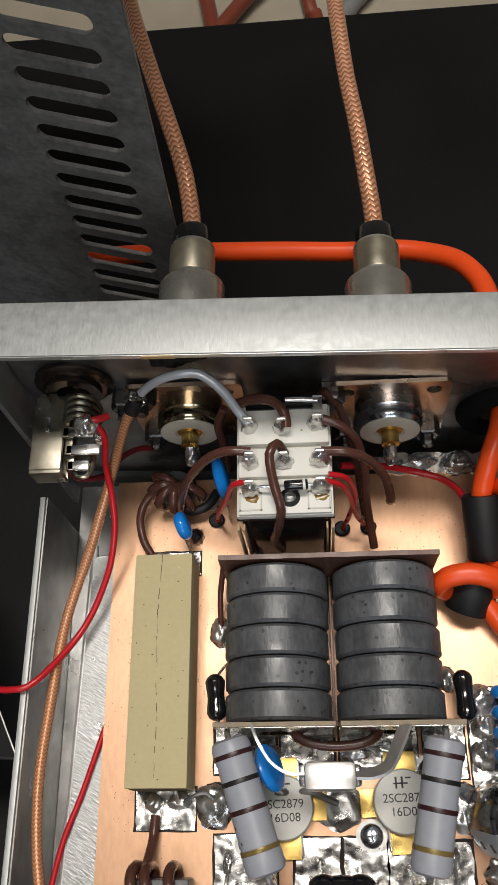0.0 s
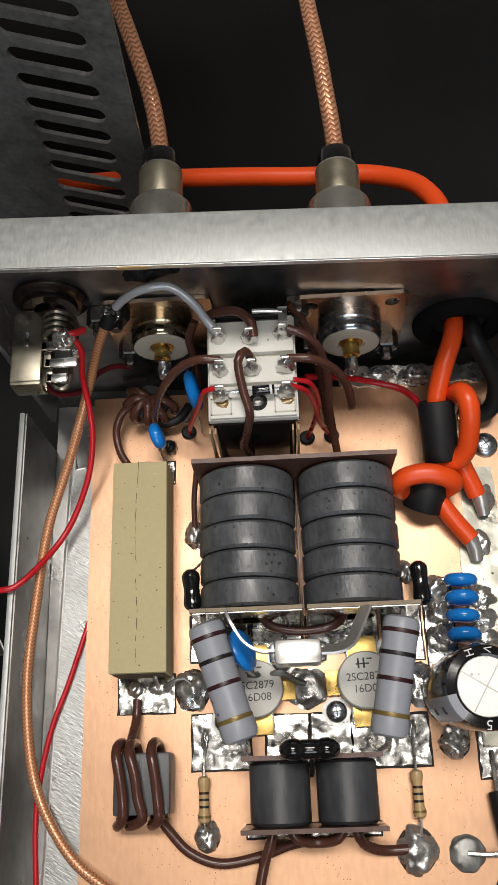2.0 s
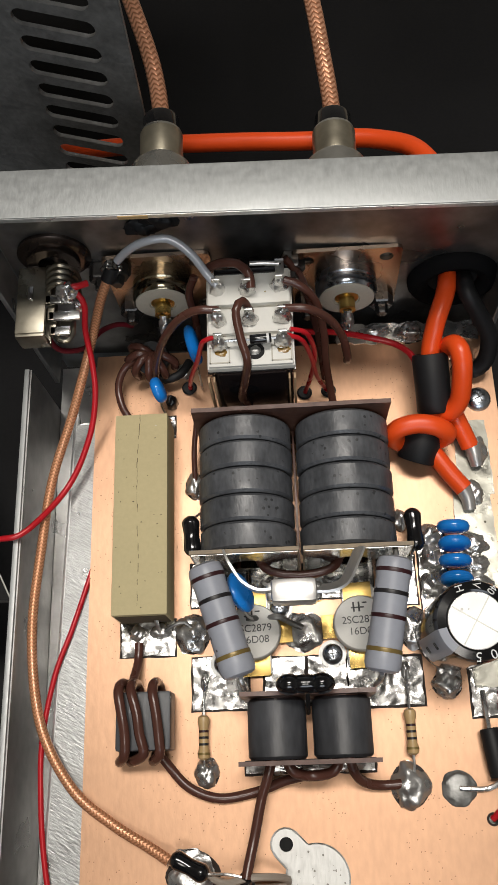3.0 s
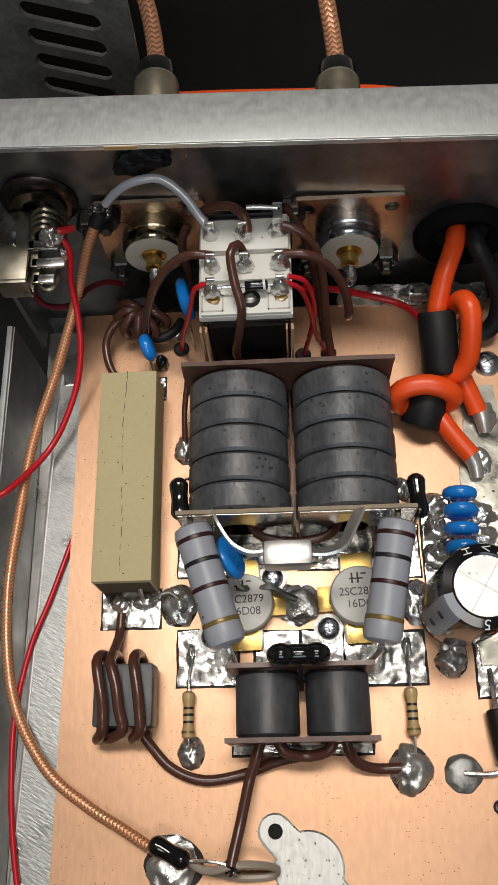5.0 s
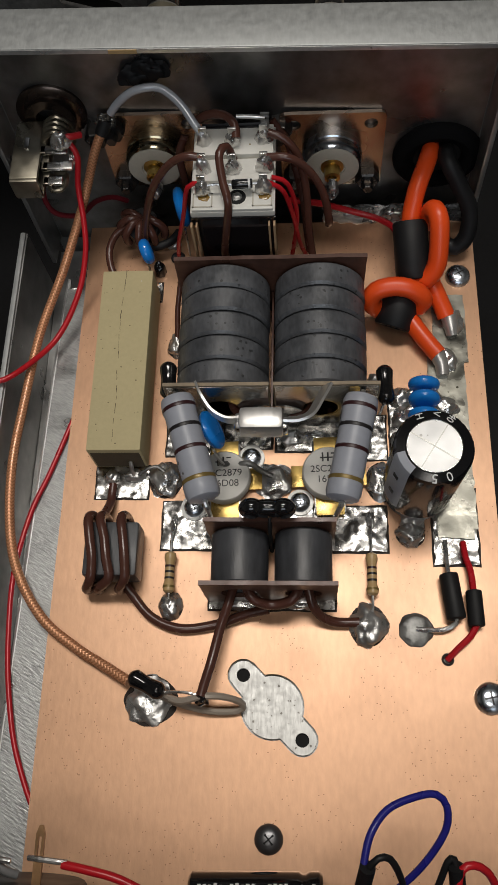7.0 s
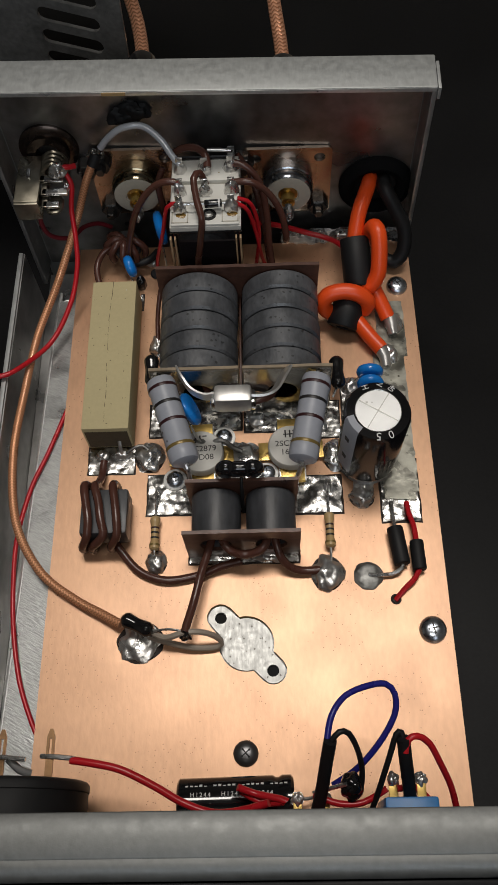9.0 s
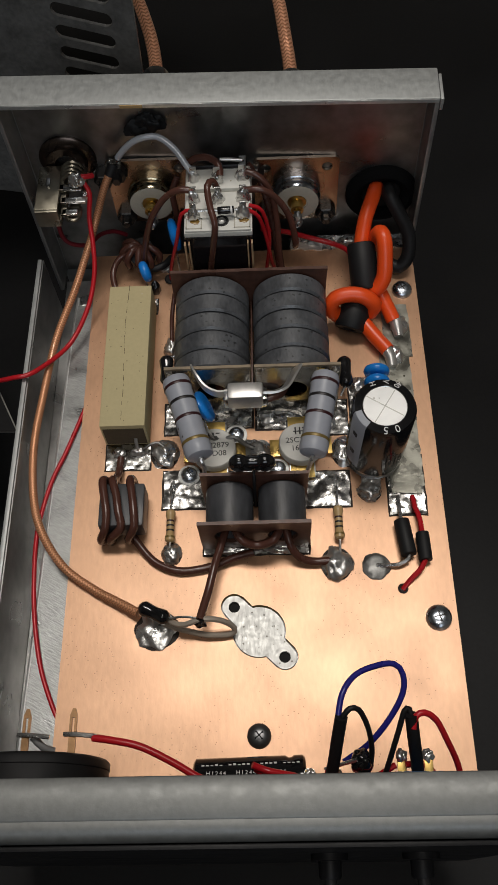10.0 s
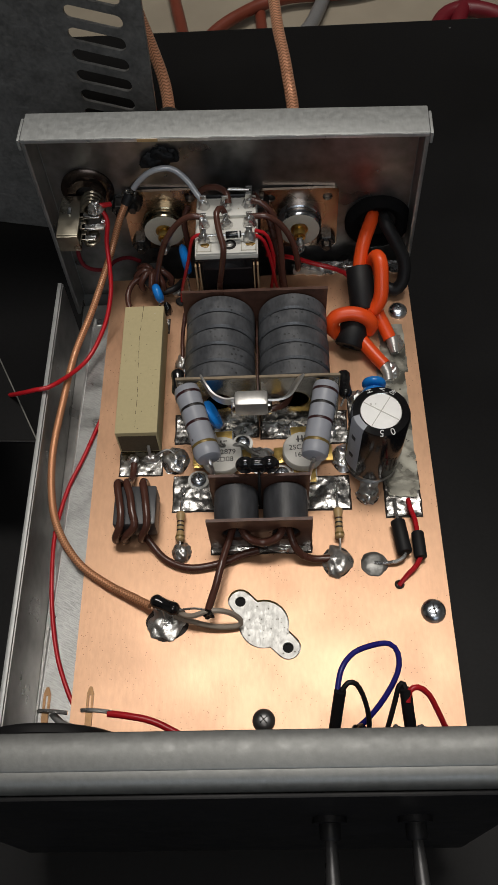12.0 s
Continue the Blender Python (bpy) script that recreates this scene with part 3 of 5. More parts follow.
# ---- power transistors ----
def transistor(cx, cy, turn):
    t = thing("power_transistor", "round white ceramic power transistor with gold leads, on the board", "transistor", "power transistors", at=(cx, cy, 0))
    t.rotation_euler = (0, 0, radians(turn))
    part("flange", box(NB(), -3.6, 3.6, -9, 9, 0.05, 1.2, 0.3), M_NICKEL, t)
    for sx in (-1, 1):
        part("lead", box(NB(), min(sx * 5, sx * 8.6), max(sx * 5, sx * 8.6), -2.6, 2.6, 1.3, 1.6, 0.05), M_GOLD, t)
    part("lead", box(NB(), -3.2, 3.2, 4, 9.5, 1.25, 1.55, 0.05), M_GOLD, t)
    part("lead", box(NB(), -3.2, 3.2, -9.5, -4, 1.25, 1.55, 0.05), M_GOLD, t)
    part("cap", lathe(NB(), [(6.1, 1.7), (6.1, 4.0), (5.8, 4.4), (0, 4.45)], (0, 0, 0), (0, 0, 1), 40), M_CERAMIC, t, "white ceramic cap with black part number")
    words("part_number", "2SC2879", 2.3, pose(0, 0.6, 4.5), M_PAINTBLK, t)
    words("part_number", "16D08", 2.3, pose(0.3, -1.9, 4.5), M_PAINTBLK, t)
    bm = NB()
    box(bm, -1.5, -1.1, 2.4, 4.6, 4.46, 4.52), box(bm, -0.3, 0.1, 2.4, 4.6, 4.46, 4.52), box(bm, -1.9, 1.0, 3.2, 3.5, 4.46, 4.52), box(bm, 0.6, 1.7, 4.2, 4.5, 4.46, 4.52)
    part("maker_mark", bm, M_PAINTBLK, t)
    return t


transistor(12.4, 88.6, 2)
transistor(-11.6, 87.6, 2)


# ---- ferrite transformers ----
def core_ring(r, ri, y0, y1, cx, cz):
    bm = NB()
    e = 0.6
    lathe(bm, [(ri, 0), (r - e, 0), (r, e), (r, y1 - y0 - e), (r - e, y1 - y0), (ri, y1 - y0), (ri, 0)], (cx, y0, cz), (cx, y1, cz), 48)
    return bm


def end_plate(x0, x1, y0, y1, z1, holes_):
    bm = loops_plate(NB(), [ragged(x0, x1, 0.2, z1, int(x0 * 3 + y0), 0.12, 3.0)] + holes_, 0, y1 - y0)
    bmesh.ops.transform(bm, matrix=Matrix.Translation((0, y1, 0)) @ Matrix.Rotation(radians(90), 4, "X"), verts=bm.verts)
    return bm


big = thing("output_transformer", "large twin-tube ferrite transformer of ten grey rings between laminate plates", "transformer")
for cx in (-11.7, 10.6):
    for i in range(5):
        y = 102.3 + i * 6.12
        part("ferrite_ring", core_ring(10.55, 4.8, y + 0.14, y + 5.94, cx + 0.12 * math.sin(i * 2.1 + cx), 12.1 + 0.1 * math.cos(i * 1.7)), M_FERRITE, big)
    part("brass_tube", lathe(NB(), [(4.6, 0), (4.6, 33), (3.9, 33), (3.9, 0), (4.6, 0)], (cx, 101, 12), (cx, 140, 12), 24), M_BRASS, big)
# dark strip for the shade between the tubes, and brown laminate bits
part("divider", box(NB(), -0.8, -0.3, 102.2, 133.0, 0.6, 9.5, 0.05), M_PLATE, big)
part("end_plate", end_plate(-22.9, 21.3, 133.2, 134.2, 23.2, [circle(-11.7, 12, 4.2), circle(10.6, 12, 4.2)]), M_PLATE, big, "brown laminate end plate", False)
for a, b in ((-23.4, -0.6), (0.3, 23.2)):
    c = [circle(-11.7 if a < -1 else 10.6, 12, 4.2)]
    part("end_plate", end_plate(a, b, 101.1, 101.9, 23.6, c), M_EDGE, big, "laminate front end plate", False)
    part("tin_face", end_plate(a + 0.3, b - 0.3, 100.9, 101.08, 23.1, c), M_DARKTIN, big, "tinned front face", False)
part("winding", tube(NB(), [(-10, 104, 10), (-8.2, 100.4, 10.6), (-5, 99.0, 10.8), (-0.4, 98.5, 10.6), (4.4, 99.0, 10.8), (7.4, 100.4, 10.6), (9.2, 104, 10)], 1.0), M_BROWN, big)

small = thing("input_transformer", "small twin-tube ferrite transformer between brown laminate plates", "transformer")
for cx in (-7.0, 6.6):
    part("ferrite_tube", core_ring(6.15, 3.6, 60.6, 72.6, cx, 8.7), M_FERRITE2, small)
H2 = [circle(-7.0, 9.2, 3.9), circle(6.6, 9.2, 3.9)]
part("end_plate", end_plate(-14.6, 13.7, 59.5, 60.4, 17.2, H2), M_PLATE, small, "", False)
part("end_plate", end_plate(-14.2, 13.5, 72.8, 73.7, 17.3, H2), M_PLATE, small, "", False)
part("winding", tube(NB(), [(-0.3, 74.2, 17.6), (-0.3, 72.0, 16.0), (-0.3, 70.4, 11.0), (-0.3, 69.8, 5.0)], 0.45), M_BLACK, small)
part("winding", tube(NB(), [(-6, 63, 9.4), (-4.6, 58.9, 10.2), (-2.6, 57.6, 9.2), (0, 57.3, 8.2), (3.0, 57.6, 9.2), (5.0, 58.9, 10.2), (6.2, 63, 9.4)], 1.1), M_BROWN, small)


# ---- wires ----
def wire(name, pts, r, material, label, group="", seg=10, step=1.2):
    return solo(name, tube(NB(), pts, r, seg, step), material, label, "wire", group)


wire("hookup_wire", [(-8.0, 62, 8.2), (-9.4, 57.2, 7.8), (-10.8, 53.5, 6.4), (-12.6, 46, 6.2), (-14.0, 40.5, 7.2), (-14.4, 38.4, 7.6)], 1.05, M_BROWN, "brown insulated wire from the small transformer to the coax end")
wire("hookup_wire", [(7.4, 62, 7.4), (8.6, 57.6, 6.2), (10.8, 55.6, 3.2), (14, 54.9, 1.8), (18.5, 55.0, 1.7)], 1.05, M_BROWN, "brown insulated wire from the small transformer to a solder joint")
wire("hookup_wire", [(-34.0, 64.4, 3), (-31.0, 60.2, 1.6), (-26.5, 55.6, 1.25), (-20, 53.3, 1.25), (-12, 54.4, 1.3), (-6, 56.4, 2.2), (-1, 57.4, 3)], 1.05, M_BROWN, "brown insulated wire from the choke along the board")

# choke: flat ferrite with brown turns
ck = thing("choke", "flat black ferrite choke wound with brown wire, on the board", "choke")
part("ferrite_core", box(NB(), -41.2, -29.4, 63.2, 75.2, 1.8, 9.4, 0.7), M_FERRITE2, ck)
for x, dx, wv in ((-40.4, 1.6, 0.0), (-38.0, 3.2, 0.9), (-33.2, 1.8, 0.3)):
    part("winding_turn", tube(NB(), [(x, 68, 0.9), (x - 0.4, 62.4, 1.6), (x - 0.5, 61.2, 5), (x - 0.2 + dx, 62.6, 9.6), (x + dx - wv, 66.5, 10.8), (x + dx * 0.5, 71, 11.0), (x + wv * 0.3, 75.4, 10.6), (x + 0.2, 77.2, 7), (x + 0.4, 76.6, 2.4), (x + 1.0, 72, 0.9)], 1.1), M_BROWN, ck)
wire("hookup_wire", [(-37.6, 86.4, 2.2), (-37.8, 82, 2.4), (-38.0, 79, 5), (-38.2, 76, 8.5)], 1.0, M_BROWN, "short brown wire from a solder pad to the choke")


# ---- cement resistor ----
cr = thing("cement_resistor", "long beige cement power resistor with a hairline crack, on the board", "resistor")
part("body", box(NB(), -42.2, -29.8, 91.0, 138.2, 1.2, 12.1, 0.35), M_CEMENT, cr)
bm = NB()
rnd = random.Random(4)
y, x = 93.0, -36.3
while y < 137.6:
    l_ = rnd.uniform(0.4, 1.5)
    x += rnd.uniform(-0.12, 0.13)
    if rnd.random() < 0.72:
        w_ = rnd.uniform(0.02, 0.075)
        box(bm, x - w_, x + w_, y, y + l_, 12.06, 12.115)
    y += l_
for k in range(26):
    x, y = rnd.uniform(-41.6, -30.4), rnd.uniform(92, 137.5)
    box(bm, x, x + rnd.uniform(0.08, 0.4), y, y + rnd.uniform(0.08, 0.25), 12.06, 12.112)
part("hairline_crack", bm, M_STAIN, cr, "hairline crack and small pits")
part("end_fill", box(NB(), -41.6, -30.4, 90.86, 91.05, 2.0, 10.4), M_STAIN, cr, "dark end filling")
part("lead", tube(NB(), [(-33.4, 91.5, 5), (-33.2, 89.8, 4), (-33, 88.6, 1.6)], 0.5, 8), M_SOLDER, cr)
part("lead", tube(NB(), [(-31, 138, 5), (-30.6, 139.6, 4), (-30.6, 140.6, 0.8)], 0.5, 8), M_SOLDER, cr)
wire("bare_lead", [(-32.2, 88.6, 1.6), (-29.5, 90.0, 2.8), (-27.2, 90.4, 2.8), (-25.2, 88.8, 2.2)], 0.42, M_DULL, "bare tinned wire between two solder joints", seg=8)


# ---- grey banded power resistors ----
def power_resistor(a, b, r):
    a, b = Vector(a), Vector(b)
    t = thing("power_resistor", "grey lacquered power resistor with colour bands, leaning over a transistor", "resistor", "banded power resistors")
    L = (b - a).length
    d = (b - a).normalized()
    part("body", lathe(NB(), [(0, 0), (r * 0.7, 0.05), (r * 0.95, 0.5), (r * 1.04, 1.6), (r * 1.04, 3.2), (r * 0.985, 4.6), (r * 0.985, L - 4.6), (r * 1.04, L - 3.2), (r * 1.04, L - 1.6), (r * 0.95, L - 0.5), (r * 0.7, L - 0.05), (0, L)], a, b, 32), M_GREYRES, t)
    for h, m in ((3.0, M_PAINTBRN), (L * 0.32, M_PAINTBLK), (L * 0.53, M_PAINTBRN), (L * 0.815, M_PAINTGLD)):
        k = 1.045 if h < 3.5 else 1.02 if h > L * 0.8 else 0.99
        part("colour_band", lathe(NB(), [(r * k + 0.01, 0), (r * k + 0.04, 0.1), (r * k + 0.04, 0.75), (r * k + 0.01, 0.85)], a + d * (h - 0.4), b, 32, False), m, t)
    return t, a, b, d


t, a, b, d = power_resistor((-20.6, 99.2, 22.2), (-13.6, 76.4, 20.6), 3.55)
part("lead", tube(NB(), [b, b + d * 1.2, (-13.0, 74.6, 15), (-13.6, 75.2, 6), (-14.5, 76, 0.6)], 0.6, 8), M_SOLDER, t)
part("lead", tube(NB(), [a, a - d * 0.9, (-21, 101.0, 20)], 0.6, 8), M_SOLDER, t)
t, a, b, d = power_resistor((19.2, 98.9, 22.6), (14.6, 76.2, 20.8), 3.55)
part("lead", tube(NB(), [b, b + d * 1.2, (13.4, 74.4, 15), (13.0, 75, 6), (12.6, 76, 0.6)], 0.6, 8), M_SOLDER, t)
part("lead", tube(NB(), [a, a - d * 0.9, (19.6, 101.0, 20)], 0.6, 8), M_SOLDER, t)


def small_resistor(x, y0, y1, ya, yb):
    t = thing("carbon_resistor", "small tan banded resistor lying between a pad and a solder joint", "resistor", "small resistors")
    L, z = y1 - y0, 2.2
    part("body", lathe(NB(), [(0, 0), (0.7, 0), (1.25, 0.4), (1.35, 1.2), (1.25, 1.9), (1.05, 2.4), (1.05, L - 2.4), (1.25, L - 1.9), (1.35, L - 1.2), (1.25, L - 0.4), (0.7, L), (0, L)], (x, y0, z), (x, y1, z), 20), M_TAN, t)
    for k, m in ((0.14, M_PAINTGLD), (0.35, M_PAINTBLK), (0.5, M_PAINTBLK), (0.64, M_PAINTBRN)):
        rr = 1.37 if k in (0.14, 0.86) else 1.07
        part("colour_band", lathe(NB(), [(rr, 0), (rr, 0.5)], (x, y0 + L * k - 0.25, z), (x, y1, z), 20), m, t)
    part("lead", tube(NB(), [(x, y1, z), (x, (y1 + yb) / 2, 1.8), (x + 0.2, yb, 0.5)], 0.32, 6), M_SOLDER, t)
    part("lead", tube(NB(), [(x, y0, z), (x, (y0 + ya) / 2, 1.9), (x - 0.1, ya, 1.2)], 0.32, 6), M_SOLDER, t)


small_resistor(-23.2, 61.0, 70.2, 58.2, 77.0)
small_resistor(21.5, 60.7, 70.1, 56.6, 79.0)

# ---- silver-cased capacitor bridging the big transformer ----
mc = thing("clad_capacitor", "silver metal-clad capacitor on flat ribbon leads across the big transformer", "capacitor")
part("case", box(NB(), -6.6, 2.7, 89.9, 94.8, 20.8, 26.9, 1.1), M_SATIN, mc)
part("case_fold", box(NB(), -7.6, 3.7, 90.6, 94.4, 20.4, 24.6, 0.7), M_NICKEL, mc)


def ribbon(pts, w, th, lean=0.0):
    bm = NB()
    C = curve_points(pts, 0.8)
    rows_ = []
    for i, p in enumerate(C):
        t = (C[min(i + 1, len(C) - 1)] - C[max(i - 1, 0)]).normalized()
        s = (Vector((0, 0, 1)) + lean * Vector((t.y, -t.x, 0)).normalized()).normalized()
        s = (s - t * s.dot(t)).normalized()
        u = s.cross(t).normalized()
        rows_.append([bm.verts.new(p + s * x + u * y) for x, y in ((-w / 2, -th / 2), (w / 2, -th / 2), (w / 2, th / 2), (-w / 2, th / 2))])
    for p, q in zip(rows_, rows_[1:]):
        for k in range(4):
            bm.faces.new((p[k], p[(k + 1) % 4], q[(k + 1) % 4], q[k]))
    bm.faces.new(rows_[0]), bm.faces.new(rows_[-1])
    return bm


part("ribbon_lead", ribbon([(-6.4, 92.8, 24.6), (-9.2, 92.8, 24.4), (-12.4, 94.6, 24.6), (-14.8, 98.2, 25.0), (-16.0, 101.0, 24.0)], 2.9, 0.5), M_SATIN, mc)
part("ribbon_lead", ribbon([(2.4, 92.8, 24.6), (5.6, 92.8, 24.6), (8.4, 94.0, 24.8), (10.4, 97.6, 24.6), (12.0, 101.0, 23.8)], 3.0, 0.6, 0.75), M_SATIN, mc)


# ---- dipped capacitors ----
def dipped(name, label, lobes, r, material, lead_pts, group):
    """A dipped capacitor: fused rounded lobes and its leads."""
    t = thing(name, label, "capacitor", group)
    bm = NB()
    P = [Vector(p) for p in lobes]
    prof = []
    L = (P[-1] - P[0]).length
    n = len(P)
    for k in range(49):
        h = L * k / 48
        e = min(h + r * 0.95, L - h + r * 0.95)
        w = math.sqrt(max(0.0, 1 - max(0, 1 - e / r) ** 2))
        wob = 1 - 0.14 * (0.5 - 0.5 * math.cos(2 * math.pi * k / 48 * (n - 1)))
        prof.append((r * wob * (0.3 + 0.7 * w), h))
    ends = [(0, -r * 0.75), (r * 0.45, -r * 0.66), (r * 0.78, -r * 0.4)]
    prof = ends + prof + [(a_, L - b_) for a_, b_ in reversed(ends)]
    lathe(bm, prof, P[0], P[-1], 24)
    part("body", bm, material, t)
    for lp in lead_pts:
        part("lead", tube(NB(), lp, 0.32, 6), M_SOLDER, t)
    return t


dipped("dipped_capacitor", "glossy black dipped capacitor beside the big transformer", [(-24.4, 111.0, 12.8), (-24.0, 104.8, 12.4)], 2.0, M_GLOSSBLACK, [[(-24.4, 112, 11), (-23.8, 114.4, 6), (-23.2, 116.4, 1.4)], [(-24.0, 104, 12), (-23.4, 102, 11)]], "black dipped capacitors")
dipped("dipped_capacitor", "glossy black dipped capacitor beside the big transformer", [(25.4, 111.6, 8.6), (25.6, 104.6, 8.8)], 2.0, M_GLOSSBLACK, [[(25.2, 112.4, 7), (24.2, 113, 3)], [(25.2, 104, 8), (24, 101.4, 7)]], "black dipped capacitors")
lc = thing("dipped_capacitor", "glossy black lobed dipped capacitor behind the small transformer", "capacitor", "black dipped capacitors")
bm = NB()
for x_, z_, rx_, ry_, rz_ in ((-3.9, 20.6, 2.7, 2.1, 2.9), (2.6, 20.6, 2.7, 2.1, 2.9), (-0.65, 20.5, 4.4, 1.9, 2.55)):
    q_ = bmesh.ops.create_icosphere(bm, subdivisions=4, radius=1.0)
    for v in q_["verts"]:
        v.co = Vector((x_ + v.co.x * rx_, 74.6 + v.co.y * ry_, z_ + v.co.z * rz_))
part("body", bm, M_GLOSSBLACK, lc)
for x_ in (-3.4, 2.2):
    part("lead", tube(NB(), [(x_, 74.6, 18.6), (x_ * 1.3, 75.6, 10), (x_ * 1.4, 77, 0.6)], 0.35, 6), M_SOLDER, lc)
dipped("dipped_capacitor", "glossy black dipped capacitor at the coax end", [(-28.6, 42.2, 6.0), (-23.4, 39.6, 6.4)], 1.9, M_GLOSSBLACK, [[(-22.6, 39.4, 6.2), (-18, 39.4, 7.4), (-14.2, 38.6, 7.6)], [(-27, 41, 4.6), (-26.5, 39, 1)]], "black dipped capacitors")


def disc_cap(c, n_, r, label, leads):
    t = thing("disc_capacitor", label, "capacitor", "blue disc capacitors")
    c, n_ = Vector(c), Vector(n_).normalized()
    part("disc", lathe(NB(), [(0, -1.5), (r * 0.45, -1.45), (r * 0.75, -1.25), (r * 0.92, -0.85), (r, 0), (r * 0.92, 0.85), (r * 0.75, 1.25), (r * 0.45, 1.45), (0, 1.5)], c, c + n_, 28), M_BLUE, t)
    for lp in leads:
        part("lead", tube(NB(), lp, 0.32, 6), M_SOLDER, t)


for i, (y, tilt) in enumerate(((108.6, 0.1), (104.6, -0.05), (100.8, 0.06), (96.6, -0.1))):
    disc_cap((34.4 - 0.2 * i, y, 7.6 + 0.4 * (i % 2)), (0.05, 1, tilt), 3.7, "small blue disc capacitor standing between two solder joints", [[(31.8, y, 5), (30.6, y, 2.6), (29.9, y, 1.2)], [(37.2, y, 5), (38.4, y, 2.4), (39.2, y, 1)]])
disc_cap((-13.4, 94.4, 15.2), (0.86, 0.3, 0.35), 4.6, "blue disc capacitor beside a grey power resistor", [[(-13.6, 91.6, 12), (-12.2, 90.4, 6), (-9.2, 89.6, 2.4)], [(-13.8, 97.2, 12), (-14.4, 99, 4)]])
disc_cap((-23.0, 153.6, 16.2), (0.95, 0.2, 0.1), 5.0, "blue disc capacitor standing beside the relay", [[(-22.8, 151, 10.8), (-22.6, 149, 1)]])
disc_cap((-32.4, 145.4, 9.6), (0.93, 0.3, 0.15), 3.3, "small blue disc capacitor near the cement resistor", [[(-32.4, 143.6, 7), (-31.6, 141.6, 1)]])
blk = thing("dipped_capacitor", "black dipped bead lying next to the blue disc", "capacitor", "black dipped capacitors")
part("body", blob(NB(), -30.4, 145.6, 0.2, 1.5, 1.8, 4.2, 77, 0.1), M_GLOSSBLACK, blk)
wire("bare_lead", [(-12.6, 90.4, 5.4), (-9.5, 90.4, 3.4), (-6.0, 90.6, 4.6), (-3.2, 89.4, 2.6), (-0.6, 88.4, 1.6)], 0.7, M_DULL, "tinned wire lead to the centre solder joint", seg=8)

# ---- upright electrolytic ----
ec = thing("electrolytic_capacitor", "upright electrolytic capacitor, black printed sleeve and bare metal top", "capacitor")
A, B = Vector((32.0, 85.4, 1.0)), Vector((32.5, 84.2, 30.7))
LZ = (B - A).length
EM = frame_of(A, B)
part("can", lathe(NB(), [(0, 0.1), (6.4, 0.1), (7.4, 0.8), (7.75, 1.8), (7.0, 2.6), (7.75, 3.4), (7.75, LZ - 1.2), (6.9, LZ - 0.3), (5.6, LZ - 0.05), (5.4, LZ - 0.25), (0, LZ - 0.2)], A, B, 48), M_NICKEL, ec, "bare metal can")
part("sleeve", lathe(NB(), [(7.5, 4.2), (7.92, 4.4), (7.92, LZ - 1.4), (7.48, LZ - 0.3), (5.9, LZ + 0.12), (5.5, LZ - 0.1)], A, B, 56, False), M_SLEEVE, ec, "black printed sleeve")
bm = NB()
rows_ = []
for k in range(13):
    a = radians(168 + k * 3.2)
    col = []
    for r_, h_ in ((7.96, 6.0), (7.96, LZ - 1.4), (7.52, LZ - 0.26), (5.95, LZ + 0.15)):
        col.append(bm.verts.new(EM @ Vector((r_ * math.cos(a + 0.0), r_ * math.sin(a), h_))))
    rows_.append(col)
for p, q in zip(rows_, rows_[1:]):
    for k in range(3):
        bm.faces.new((p[k], q[k], q[k + 1], p[k + 1]))
part("polarity_stripe", bm, M_GREYRES, ec, "pale grey polarity stripe")
bm = NB()
for k in range(2):
    box(bm, -5.2, 5.2, -0.12, 0.12, LZ - 0.22, LZ - 0.13, 0, EM @ pose(0, 0, 0, 0, 0, 35 + 90 * k))
part("top_disc", lathe(NB(), [(0, LZ - 0.2), (5.3, LZ - 0.2), (5.45, LZ - 0.3)], A, B, 40, False), M_CANTOP, ec, "bare metal top", True, 10)
part("vent_score", bm, M_GREYMET, ec)
for txt, ang, sz in (("5", -116, 2.6), ("0", -91, 2.6), ("H", 92, 2.2), ("V", 62, 2.2), ("40", 36, 2.1)):
    a = radians(ang)
    words("printing", txt, sz, EM @ pose(6.72 * math.cos(a), 6.72 * math.sin(a), LZ - 0.02, 0, 0, ang + 90) @ pose(0, 0, 0, 17, 0, 0) @ pose(0, 0, 0, 0, 0, 180 if ang < 0 else 80), M_PAINTWHT, ec)
bm = NB()
for i in range(4):
    a = radians(262 + i * 9)
    box(bm, -0.3, 0.3, -0.05, 0.05, 8 + i % 2, 17 - i, 0, EM @ pose(7.96 * math.cos(a), 7.96 * math.sin(a), 0, 0, 0, math.degrees(a) + 90))
part("printing", bm, M_COLLAR, ec)
bm = NB()
for h_ in (12.0, 21.5):
    box(bm, -0.75, 0.75, -0.04, 0.06, h_, h_ + 1.6, 0.2, EM @ pose(7.97 * math.cos(radians(187)), 7.97 * math.sin(radians(187)), 0, 0, 0, 277))
part("minus_mark", bm, M_PAINTBLK, ec)
part("solder_foot", blob(NB(), 31, 78, 0.1, 2.6, 3.0, 1.6, 91), M_SOLDER, ec)


# ---- diodes ----
def diode(a, b, r, m1):
    t = thing("diode", "black cylindrical diode on bent leads, on the board", "diode", "black diodes")
    part("body", rod(NB(), a, b, r, 24, 0.35), M_BLACK, t)
    return t


